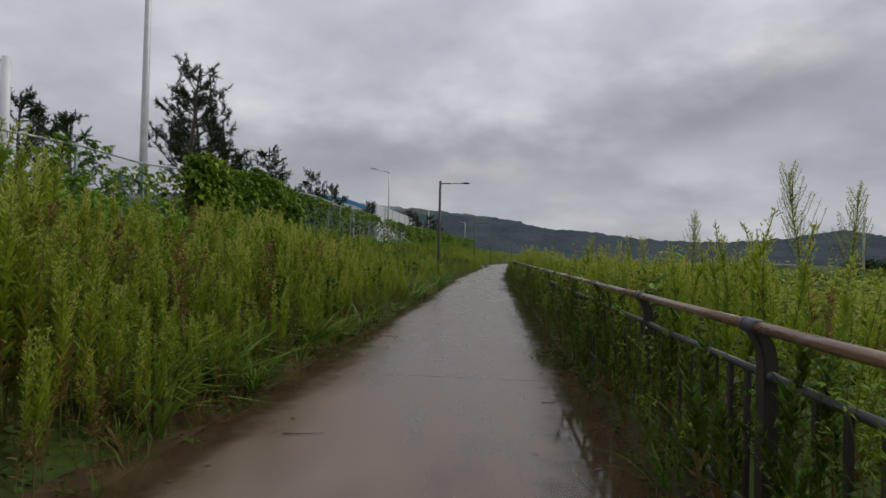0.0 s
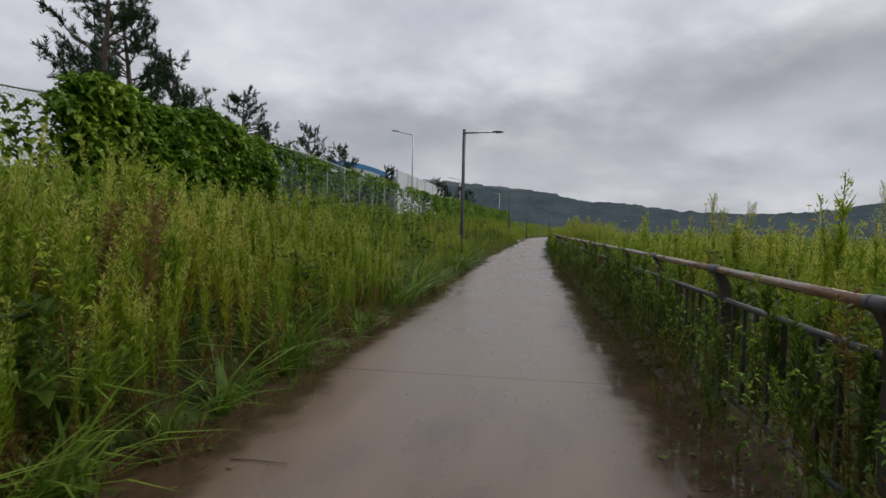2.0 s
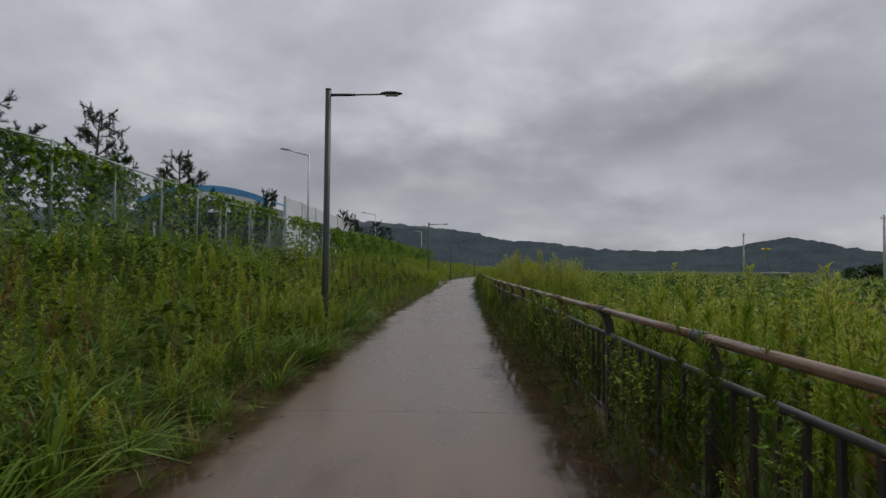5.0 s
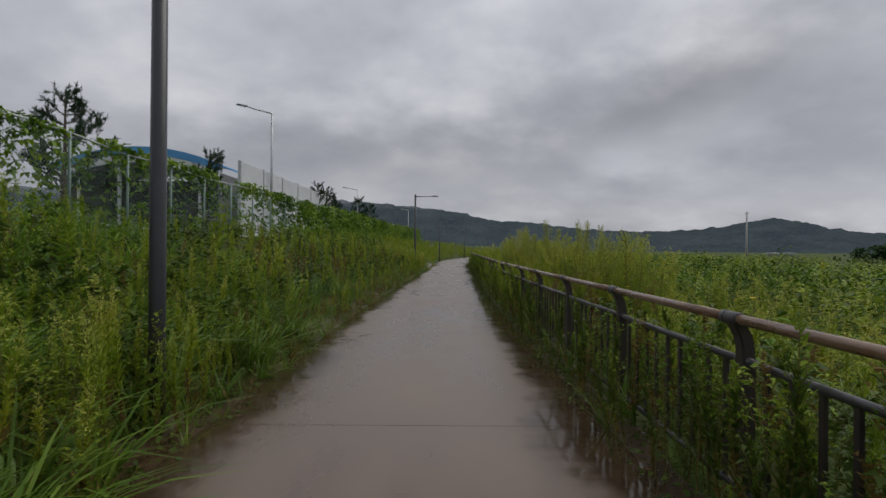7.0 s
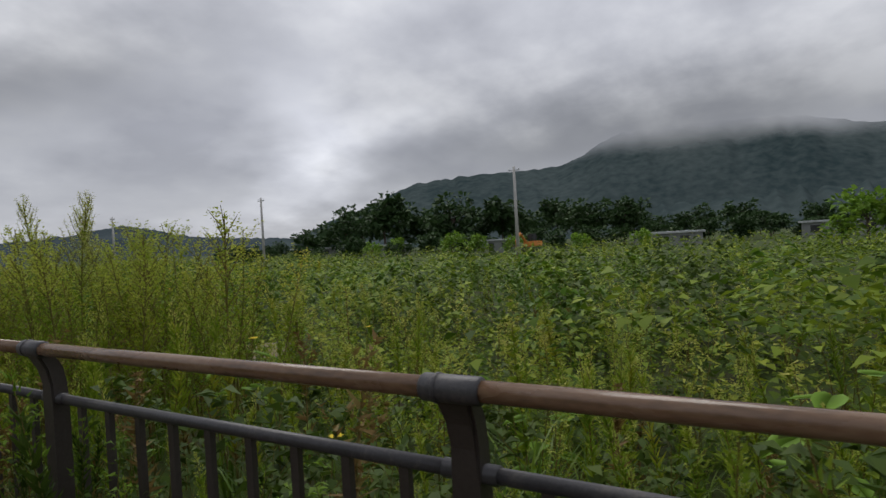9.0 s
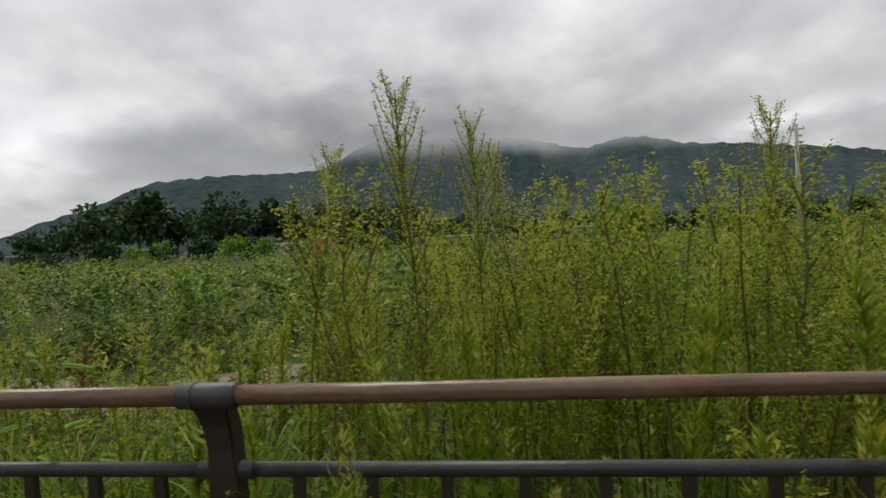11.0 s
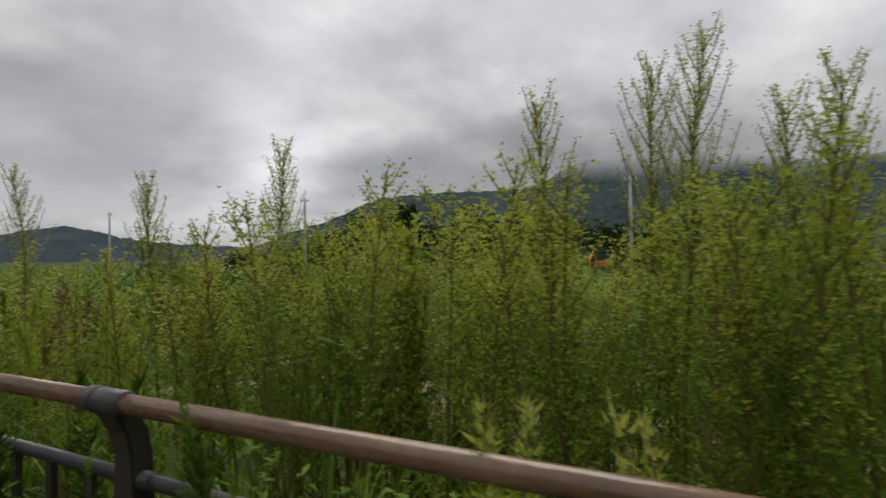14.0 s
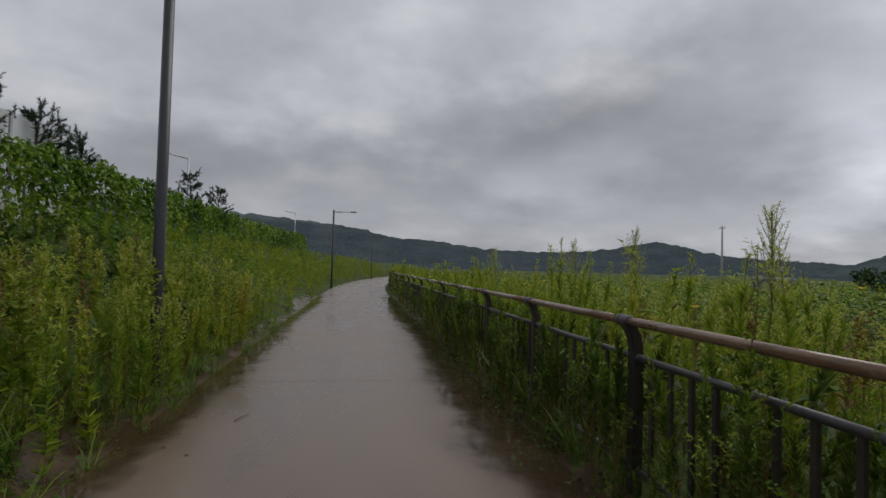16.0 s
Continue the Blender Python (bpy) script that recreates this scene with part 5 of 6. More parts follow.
def make_field():
    r = np.random.RandomState(41)
    n = 5200
    y = r.uniform(-6, 120, n)
    u = 4.6 + 42 * r.rand(n) ** 1.5
    x = u + vbend(y)
    keep = ~((np.abs(u - 6.3) < 1.4) & (y > 29.5) & (y < 42.5))
    x, y, u = x[keep], y[keep], u[keep]
    z = mound_z(x, y) - 0.28
    k = r.uniform(0.8, 1.5, len(x)) * (1 + 0.018 * u)
    scatter("field_vines", T_COVER, x, y, z, k, [M_KUDZU], "lumpy cover of broad-leaved vines over the field", "vines", r, 0.2)
    n = 330
    y = r.uniform(2, 85, n)
    u = 7.9 + 26 * r.rand(n) ** 1.35
    x = u + vbend(y)
    k = r.uniform(0.7, 1.35, n)
    scatter("vine_mounds", T_MOUND, x, y, ground_z(x, y), k, [M_VINE], "dark leafy mounds of vine-covered shrubs in the field", "shrubs", r, 0.1, r.uniform(0.8, 1.35, n))
    u, x, y, z = sow(1100, 3.6, 10, 4, 60, r, 1.2)
    keep = ~((np.abs(u - 6.3) < 1.3) & (y > 29.5) & (y < 42.5))
    scatter("ground_cover", T_COVER, x[keep], y[keep], z[keep], r.uniform(0.9, 1.6, keep.sum()), [M_KUDZU], "low green leaves covering the field", "vines", r, 0.2)
    # dark green shrubs whose leaf colour also holds the shade of field hollows
    u, x, y, z = sow(150, 7.9, 20, 16, 60, r, 1.3)
    scatter("field_shrubs", T_MOUND, x, y, z, r.uniform(0.75, 1.2, len(u)) * np.interp(u, [8, 20], [0.9, 1.5]), [M_SHADE_LEAF], "dark green broad-leaved field shrubs, shade of hollows in their colour", "shrubs", r, 0.1, r.uniform(1.0, 1.5, len(u)))
    u, x, y, z = sow(60, 8.0, 12.5, 24, 50, r)
    scatter("vine_mounds", T_SHRUB, x, y, z, r.uniform(0.9, 1.45, len(u)), [M_VINE, M_STEM, M_VINE], "dark leafy mounds of vine-covered shrubs in the field", "shrubs", r, 0.25)
    u, x, y, z = sow(170, 3.2, 9.0, 17, 34, r)
    keep = ~((np.abs(u - 6.3) < 1.4) & (y > 29.5))
    scatter("field_weeds", T_FINE, x[keep], y[keep], z[keep], r.uniform(0.7, 1.15, keep.sum()), [M_WEED, M_STEM, M_TOP], "olive-green fine-leaved weeds among the vines", "weeds", r)
    u, x, y, z = sow(260, 3.0, 13.0, 17, 46, r, 1.2)
    keep = ~((np.abs(u - 6.3) < 1.4) & (y > 29.5) & (y < 42.5))
    scatter("field_weeds", T_COLUMNL + T_BUSH, x[keep], y[keep], z[keep], r.uniform(0.65, 1.15, keep.sum()), WEEDY, "yellow-green weeds standing in the vine-covered field", "weeds", r, 0.1)
    n = 330
    y = r.uniform(-4, 100, n)
    u = 5.0 + 30 * r.rand(n) ** 1.4
    x = u + vbend(y)
    keep = ~((np.abs(u - 6.3) < 1.4) & (y > 29.5) & (y < 42.5))
    x, y = x[keep], y[keep]
    scatter("field_weeds", T_LITE + T_LITEB, x, y, mound_z(x, y) - 0.35, r.uniform(0.5, 1.0, len(x)), [M_WEED, M_STEM, M_TOP], "scattered weeds rising from the vines in the field", "weeds", r)


def make_fence_vines():
    r = np.random.RandomState(51)
    P = Plant()
    n = 30000
    y = np.where(r.rand(n) < 0.25, r.uniform(11.5, 18.7, n), r.uniform(-3, 92, n))
    dense = np.interp(y, [-3, 4.5, 10.0, 11.7, 18.1, 19.7, 23.5, 27.7, 33, 41, 44, 60, 92], [0.35, 0.35, 0.3, 1.0, 1.0, 0.95, 0.85, 0.28, 0.14, 0.2, 0.8, 1.0, 0.7])
    y = y[r.rand(n) < dense]
    n = len(y)
    g = bank_top(y) - 0.05
    top = np.interp(y, [-3, 10.6, 11.9, 16.5, 19, 42, 45, 52, 92], [1.5, 1.6, 2.15, 2.15, 1.8, 1.75, 1.9, 1.95, 1.95]) + 0.10 * np.sin(y * 2.1) + 0.07 * np.sin(y * 5.3)
    s = r.rand(n) ** 0.72
    hump = np.interp(y, [-3, 10.6, 11.9, 18.1, 19.7, 42, 46, 92], [0.25, 0.25, 0.6, 0.6, 0.0, 0.0, 0.5, 0.5])
    x = FENCE_X + vbend(y) + r.normal(0, 1, n) * 0.11 + 0.12 * np.sin(y * 3.1 + 4 * s) * np.sin(y * 1.7 + 2.0) + hump * np.sqrt(np.maximum(0, 1 - s ** 2)) * r.uniform(0.2, 1.1, n)
    x = x - np.interp(y, [-3, 10.6, 11.7, 18.5, 19.6, 43, 44.5, 92], [0.12, 0.12, 0, 0, 0.24, 0.24, 0, 0])
    z = g + top * s + r.normal(0, 0.03, n)
    base = np.stack([x, y, z], -1)
    for k in (-1, 0, 1):
        a = r.normal(0, 1.0, n) + k * 1.1
        out = np.stack([np.cos(a), np.sin(a), r.uniform(-1.2, 0.6, n)], -1)
        L = r.uniform(0.06, 0.17, n)
        v, q = leaf_quads(base, out, L, L * 0.42, np.full(n, 0.3), r, 0.1)
        P.add(v, q, 0)
    n = 2800
    y = np.concatenate([r.uniform(19, 46, 2400), r.uniform(-3, 9, 400)])
    y = y[np.sin(y * 1.7) + 0.8 * np.sin(y * 0.63 + 1) + r.normal(0, 0.4, n) > -0.5]
    n = len(y)
    drop = r.rand(n) ** 2 * np.interp(np.sin(y * 4.1), [-1, 1], [0.2, 0.75])
    base = np.stack([FENCE_X + vbend(y) + r.normal(-0.06, 0.06, n), y, bank_top(y) - 0.02 + 1.88 - drop + r.normal(0, 0.05, n)], -1)
    for k in (-1, 0, 1):
        a = r.normal(0, 1.0, n) + k * 1.1
        out = np.stack([np.cos(a), np.sin(a), r.uniform(-1.2, 0.6, n)], -1)
        L = r.uniform(0.06, 0.15, n)
        v, q = leaf_quads(base, out, L, L * 0.42, np.full(n, 0.3), r, 0.1)
        P.add(v, q, 0)
    v, q, m = P.done()
    tagged(new("fence_vines", big_mesh("fence_vines", v, q, [M_VINE])), "dense dark green vine leaves hanging over the fence", "vines", kind="stuff")


make_left_bank()
make_right_strip()
make_field()
make_fence_vines()


# ---------------------------------------------------------------- single plants and trees
def mesh_part(name, arr, mat, parent, label=""):
    v, q, m = arr
    o = new(name, big_mesh(name, v, q, [mat]))
    o.parent = parent
    return tagged(o, label)


def tall_weed(x, y, top, seed, mats, label, lean=0.1, full=1.0, crown=0.17):
    """A weed that stands above the rest: stem, leaves and seed head as parts."""
    r = np.random.RandomState(seed)
    g = float(ground_z(x, y)) - 0.02
    h = top - g
    t = thing("tall_weed", pose(x, y, g), label, "weed", "tall weeds")
    st, lf, hd = Plant(), Plant(), Plant()
    pts = curve_of(h, lean, r, 7)
    st.stem(pts, 0.008, 0.0025, 0)
    n = int(190 * full)
    s = 0.12 + 0.8 * r.rand(n)
    a = r.rand(n) * 6.283
    L = r.uniform(0.035, 0.075, n) * (1.25 - 0.6 * s)
    v, q = blade_tris(along(pts, s), np.stack([np.cos(a), np.sin(a), r.uniform(0.2, 1.4, n)], -1), L, L * 0.075 + 0.001, r.uniform(0.0, 0.4, n), r)
    lf.add(v, q, 0)
    k = int(30 * full)
    for i in range(k):
        t0 = 0.62 + 0.37 * i / k
        o = along(pts, np.array([t0]))[0]
        b = i * 2.4 + r.rand()
        ln = h * crown * (1.12 - t0) / 0.45 * r.uniform(0.7, 1.2) + 0.03
        e = o + np.array([math.cos(b) * ln * 0.42, math.sin(b) * ln * 0.42, ln * 0.95])
        st.stem(np.array([o, (o + e) / 2 + np.array([math.cos(b), math.sin(b), 0]) * ln * 0.06, e]), 0.003, 0.0012, 0)
        m = 90
        u = r.rand(m)
        a2 = r.rand(m) * 6.283
        l2 = r.uniform(0.007, 0.015, m)
        v, q = blade_tris(o + (e - o) * u[:, None] + r.normal(0, 0.008, (m, 3)), np.stack([np.cos(a2), np.sin(a2), r.uniform(0, 1.2, m)], -1), l2, l2 * 0.24, r.uniform(0, 0.4, m), r)
        hd.add(v, q, 0)
    tagged(mesh_part("stem", st.done(), M_STEM, t), kind="stuff")
    tagged(mesh_part("leaves", lf.done(), mats[0], t), kind="stuff")
    tagged(mesh_part("seed_head", hd.done(), mats[1], t), kind="stuff")
    return t


SEEN = [  # x, y, top, lean
    (2.2, 2.5, 1.8, 0.1), (2.5, 2.75, 1.7, 0.1), (2.2, 5.1, 1.67, 0.06), (2.6, 8.47, 1.5, 0.05), (2.3, 11.85, 1.62, 0.05), (3.0, 13.67, 1.5, 0.06), (2.9, 12.66, 1.55, 0.08),
    (2.0, 26.2, 1.62, 0.08), (2.3, 27.2, 1.68, 0.06), (2.6, 27.0, 1.6, 0.1), (1.9, 27.9, 1.55, 0.1), (1.75, 27.4, 1.70, 0.06),
    (1.6, 31.35, 1.66, 0.08), (1.8, 30.45, 1.5, 0.06), (1.8, 29.5, 1.5, 0.06), (2.0, 31.26, 1.52, 0.05), (2.0, 32.18, 1.61, 0.05), (2.05, 32.7, 1.59, 0.06), (2.0, 33.64, 1.55, 0.08),
    (2.43, 34.65, 1.75, 0.05), (2.43, 34.78, 1.67, 0.05), (2.43, 35.16, 1.89, 0.04), (2.43, 35.3, 1.84, 0.04), (2.43, 35.56, 1.75, 0.05), (2.43, 36.9, 1.71, 0.05), (2.43, 37.6, 1.6, 0.06), (2.45, 38.8, 1.75, 0.05), (2.4, 39.2, 1.62, 0.06), (2.9, 40.6, 1.7, 0.08),
    (3.3, 42.0, 1.62, 0.05), (2.7, 43.5, 1.55, 0.05), (3.1, 46.0, 1.6, 0.05), (3.6, 48.5, 1.6, 0.05), (2.9, 50.5, 1.5, 0.05)]
for i, (x, y, top, lean) in enumerate(SEEN):
    pale = i % 3 == 0
    tall_weed(x, y, top, 100 + i, (M_WEED, M_PALE if pale else M_TOP), "tall slender weed with a pale feathery seed head" if pale else "tall slender green weed with a loose seed head", lean, 1.9 if lean >= 0.2 else 1.25 if pale else 1.0, 0.19 if lean >= 0.2 else 0.16)


def flower(x, y, z, mat, label, seed):
    """A small open flower on a thin stalk."""
    r = np.random.RandomState(seed)
    g = float(ground_z(x, y)) - 0.02
    t = thing("wild_flower", pose(x, y, g), label, "flower", "wild flowers")
    st, pe = Plant(), Plant()
    pts = curve_of(z - g, 0.08, r, 5)
    st.stem(pts, 0.003, 0.0015, 0)
    n = 12
    s = r.rand(n) * 0.85
    a = r.rand(n) * 6.283
    L = r.uniform(0.03, 0.06, n)
    v, q = leaf_quads(along(pts, s), np.stack([np.cos(a), np.sin(a), r.uniform(0.2, 1, n)], -1), L, L * 0.12, np.full(n, 0.3), r)
    st.add(v, q, 0)
    n = 8
    a = np.arange(n) * 6.283 / n
    L = np.full(n, 0.032)
    v, q = leaf_quads(np.repeat(pts[-1:], n, 0), np.stack([np.cos(a), np.sin(a), np.full(n, 0.35)], -1), L, L * 0.36, np.full(n, 0.1), r)
    pe.add(v, q, 0)
    mesh_part("stalk", st.done(), M_WEEDB, t)
    mesh_part("petals", pe.done(), mat, t)


def broad_weed(x, y, h, seed, size):
    """A plant with large heart-shaped leaves on long stalks."""
    r = np.random.RandomState(seed)
    g = float(ground_z(x, y)) - 0.02
    t = thing("broadleaf_plant", pose(x, y, g), "plant with large heart-shaped fresh green leaves", "plant", "broad-leaved plants")
    st = Plant()
    pts = curve_of(h, 0.1, r, 5)
    st.stem(pts, 0.009, 0.004, 0)
    ends = []
    for i in range(11):
        s0 = 0.3 + 0.7 * i / 10
        o = along(pts, np.array([min(s0, 0.999)]))[0]
        a = i * 2.4 + r.rand() * 0.6
        e = o + np.array([math.cos(a), math.sin(a), 0.45]) * r.uniform(0.08, 0.16)
        st.ribbon(np.array([o, e]), 0.003, 0)
        ends.append((e, a))
    mesh_part("stem", st.done(), M_STEM, t)
    for e, a in ends:
        bm = bmesh.new()
        L = size * r.uniform(0.75, 1.2)
        d = Vector((math.cos(a), math.sin(a), r.uniform(-0.5, 0.1))).normalized()
        sd = d.cross(Vector((0, 0, 1))).normalized()
        up = sd.cross(d)
        rib = [bm.verts.new(Vector(e) + d * (L * f) - up * (0.12 * L * f * f)) for f in (0.0, 0.35, 0.7, 1.0)]
        for sg in (1, -1):
            rim = [bm.verts.new(Vector(e) + d * (L * f) + sd * (sg * L * w) + up * (0.10 * L * w)) for f, w in ((-0.14, 0.22), (0.05, 0.44), (0.38, 0.42), (0.72, 0.22))]
            bm.faces.new((rib[0], rim[0], rim[1]))
            bm.faces.new((rib[0], rim[1], rim[2], rib[1]))
            bm.faces.new((rib[1], rim[2], rim[3], rib[2]))
            bm.faces.new((rib[2], rim[3], rib[3]))
        part("leaf", bm, M_BUSH, t, "", True)


for i, (x, y, h, sz) in enumerate(((1.75, 4.5, 1.0, 0.17), (1.95, 4.9, 1.15, 0.16), (2.6, 22.0, 0.9, 0.15), (3.2, 23.4, 0.8, 0.15), (2.4, 25.0, 0.8, 0.14), (1.9, 28.9, 0.75, 0.10), (1.8, 31.9, 0.72, 0.10), (1.9, 33.6, 0.7, 0.10), (2.3, 36.6, 1.0, 0.14), (2.8, 39.9, 1.0, 0.14), (3.4, 20.6, 0.8, 0.15), (4.2, 24.4, 0.8, 0.16), (1.5, 12.0, 0.8, 0.12), (2.2, 44.2, 0.95, 0.13))):
    broad_weed(x, y, h, 400 + i, sz)

r_fl = np.random.RandomState(61)
for i in range(78):
    y = r_fl.uniform(3, 48) if i < 40 else r_fl.uniform(5, 20)
    u = r_fl.uniform(1.5, 4.2)
    orange = i % 9 == 4
    flower(u + bend(y), y, float(right_height(np.array(u), np.array(y))) * (r_fl.uniform(0.82, 1.06) if y < 22 else r_fl.uniform(0.65, 0.92)), M_PETAL if orange else M_YELLOW, "small orange wild flower on a thin stalk" if orange else "small yellow wild flower on a thin stalk", 300 + i)


def pine_arrays(seed, h):
    """Trunk, limbs and needle tufts of a young pine."""
    r = np.random.RandomState(seed)
    wood, need = Plant(), Plant()

    def limb(pts, r0, r1):
        pts = np.asarray(pts)
        n, sides = len(pts), 6
        a = np.arange(sides) * 2 * np.pi / sides
        d = pts[-1] - pts[0]
        d = d / np.linalg.norm(d)
        s = np.cross(d, [0.3, 0.5, 0.81])
        s /= np.linalg.norm(s)
        t = np.cross(d, s)
        ring = np.cos(a)[:, None] * s + np.sin(a)[:, None] * t
        rr = np.linspace(r0, r1, n)
        v = (pts[:, None] + ring[None] * rr[:, None, None]).reshape(-1, 3)
        q = [(sides * i + k, sides * i + (k + 1) % sides, sides * (i + 1) + (k + 1) % sides, sides * (i + 1) + k) for i in range(n - 1) for k in range(sides)]
        wood.add(v, np.array(q), 0)

    trunk = curve_of(h, 0.06, r, 8)
    limb(trunk, 0.028 * h, 0.006)

    def tuft(c, d, k=34):
        a = r.normal(0, 1, (k, 3))
        a /= np.linalg.norm(a, axis=1, keepdims=True)
        out = a * 0.8 + d * 0.75 + np.array([0, 0, 0.2])
        L = r.uniform(0.06, 0.105, k)
        v, q = blade_tris(c[None] - d[None] * (r.rand(k, 1) * 0.22) + a * 0.01, out, L, np.full(k, 0.0085), np.zeros(k), r)
        need.add(v, q, 0)

    whorls = int(5 + h * 1.6)
    for w in range(whorls):
        s0 = 0.28 + 0.7 * w / whorls
        for b in range(r.randint(3, 5)):
            o = along(trunk, np.array([min(0.99, s0 + r.uniform(-0.02, 0.02))]))[0]
            a = r.rand() * 6.283
            ln = h * 0.33 * (1.12 - s0) * r.uniform(0.55, 1.15) + 0.12
            d = np.array([math.cos(a), math.sin(a), r.uniform(0.25, 0.7)])
            mid = o + d * ln * 0.55
            e = mid + np.array([d[0], d[1], d[2] + 0.45]) * ln * 0.45
            br = np.array([o, mid, e])
            limb(br, 0.008 * h * (1.1 - s0) + 0.004, 0.004)
            for u in np.arange(0.45, 1.0, 0.16 / ln):
                tuft(along(br, np.array([u]))[0], d / np.linalg.norm(d), 22)
            for k in range(int(3 + ln * 5)):
                u = 0.3 + 0.7 * r.rand()
                p0 = along(br, np.array([u]))[0]
                dd = d * 0.6 + r.normal(0, 0.5, 3) + np.array([0, 0, 0.45])
                dd /= np.linalg.norm(dd)
                p1 = p0 + dd * r.uniform(0.12, 0.3)
                limb(np.array([p0, p1]), 0.004, 0.002)
                tuft(p1, dd)
            tuft(e, np.array([0, 0, 1.0]))
    for k in range(4):
        tuft(trunk[-1] - np.array([0, 0, 0.1 * k]), np.array([0, 0, 1.0]))
    return wood.done(), need.done()


def make_pines():
    places = [(-9.2, 8.49, 4.1, 2), (-9.4, 10.26, 4.1, 1), (-9.0, 14.33, 6.5, 0), (-9.5, 16.07, 6.2, 1), (-9.2, 17.36, 5.5, 2), (-9.0, 20.17, 5.2, 1), (-9.1, 22.55, 4.6, 2), (-9.0, 25.38, 5.0, 0), (-9.3, 27.18, 4.3, 1), (-9.3, 30.52, 5.0, 2),
              (-9.0, 38.00, 4.75, 2), (-8.8, 56.00, 5.6, 0), (-8.6, 58.20, 5.5, 1), (-8.3, 61.00, 5.3, 2), (-8.4, 75.70, 6.4, 0), (-7.9, 81.00, 6.2, 1), (-9.6, 5.33, 4.6, 0), (-9.8, 2.81, 4.8, 1)]
    base = []
    for k, h in enumerate((4.0, 3.4, 3.0)):
        base.append((pine_arrays(71 + k, h), h))
    first = {}
    for x, y, top, k in places:
        arr, h = base[k]
        g = float(ground_z(x, y)) - 0.05
        sc = (top - g) / h
        m = pose(x, y, g, 0, 0, (x * 77 + y * 131) % 360) @ Matrix.Diagonal((sc, sc, sc, 1))
        if k not in first:
            t = thing("pine_tree", pose(0, 0, 0), "young dark green pine with upturned bushy limbs", "tree", "pines behind the fence")
            mesh_part("trunk", arr[0], M_BARK, t, "grey-brown trunk and limbs")
            mesh_part("crown", arr[1], M_NEEDLE, t)
            first[k] = t
            t.matrix_world = m
        else:
            o = copy_thing(first[k], pose(0, 0, 0))
            o.matrix_world = m


make_pines()


def tree_arrays(seed, h, w, clumps, leaf):
    """A broad tree: trunk with limbs, crown of leafy clumps with gaps."""
    r = np.random.RandomState(seed)
    wood, crown = Plant(), Plant()
    trunk = curve_of(h * 0.6, 0.05, r, 5)
    wood.stem(trunk, 0.035 * h, 0.012 * h, 0)
    for c in range(clumps):
        a, el = r.rand() * 6.283, r.uniform(-1.1, 1.2)
        rad = r.uniform(0.45, 1.0)
        cc = np.array([math.cos(a) * math.cos(el) * w * rad, math.sin(a) * math.cos(el) * w * rad, h * 0.60 + math.sin(el) * h * 0.38 * rad])
        wood.stem(np.array([along(trunk, np.array([0.6 + 0.4 * r.rand()]))[0], cc]), 0.008 * h, 0.003 * h, 0)
        n = 26
        p = r.normal(0, 1, (n, 3))
        p /= np.linalg.norm(p, axis=1, keepdims=True)
        cr = r.uniform(0.16, 0.3) * w
        L = leaf * r.uniform(0.7, 1.4, n)
        v, q = leaf_quads(cc + p * cr * np.array([1, 1, 0.7]) * r.uniform(0.6, 1.05, (n, 1)), p + np.array([0, 0, 0.2]), L, L * 0.42, np.full(n, 0.2), r)
        crown.add(v, q, 0)
    return wood.done(), crown.done()


def plant_trees(name, label, category, group, protos, places, bark, leaf_mat):
    first = {}
    for x, y, h, k in places:
        arr, h0 = protos[k]
        sc = h / h0
        m = pose(x, y, float(ground_z(x, y)) - 0.1, 0, 0, (x * 57 + y * 91) % 360) @ Matrix.Diagonal((sc, sc, sc, 1))
        if k not in first:
            t = thing(name, pose(0, 0, 0), label, category, group)
            mesh_part("trunk", arr[0], bark, t)
            mesh_part("crown", arr[1], leaf_mat, t)
            first[k] = t
            t.matrix_world = m
        else:
            copy_thing(first[k], pose(0, 0, 0)).matrix_world = m


r_tr = np.random.RandomState(81)
protos = [(tree_arrays(82 + k, 8.0, w, 30, 0.75), 8.0) for k, w in enumerate((3.4, 2.8, 4.0))]
row = []
for i in range(52):
    az = 40 + 100 * (i + r_tr.uniform(-0.4, 0.4)) / 52
    d = r_tr.uniform(95, 135)
    hh = np.interp(az, [40, 46, 52, 60, 66, 72, 80, 90, 110, 140], [3.5, 7.5, 11, 11, 11, 9.0, 6.5, 5.5, 5.0, 5.0]) * r_tr.uniform(0.6, 1.15)
    row.append((math.sin(radians(az)) * d, math.cos(radians(az)) * d + 22, hh, i % 3))
plant_trees("broadleaf_tree", "dark green broad-leaved tree in a distant row", "tree", "far tree row", protos, row, M_BARK, M_TREE)
hedge_protos = [(tree_arrays(88 + k, 3.0, w, 22, 0.45), 3.0) for k, w in enumerate((2.6, 2.2))]
hedge = []
for i in range(46):
    az = 39 + 96 * (i + r_tr.uniform(-0.4, 0.4)) / 46
    d = r_tr.uniform(84, 94)
    hedge.append((math.sin(radians(az)) * d, math.cos(radians(az)) * d + 22, r_tr.uniform(2.0, 3.6), i % 2))
plant_trees("dark_shrub", "dark green shrub at the foot of the distant tree row", "shrub", "far shrub row", hedge_protos, hedge, M_BARK, M_TREE)
bush_protos = [(tree_arrays(92 + k, 3.0, w, 22, 0.32), 3.0) for k, w in enumerate((1.7, 1.4))]
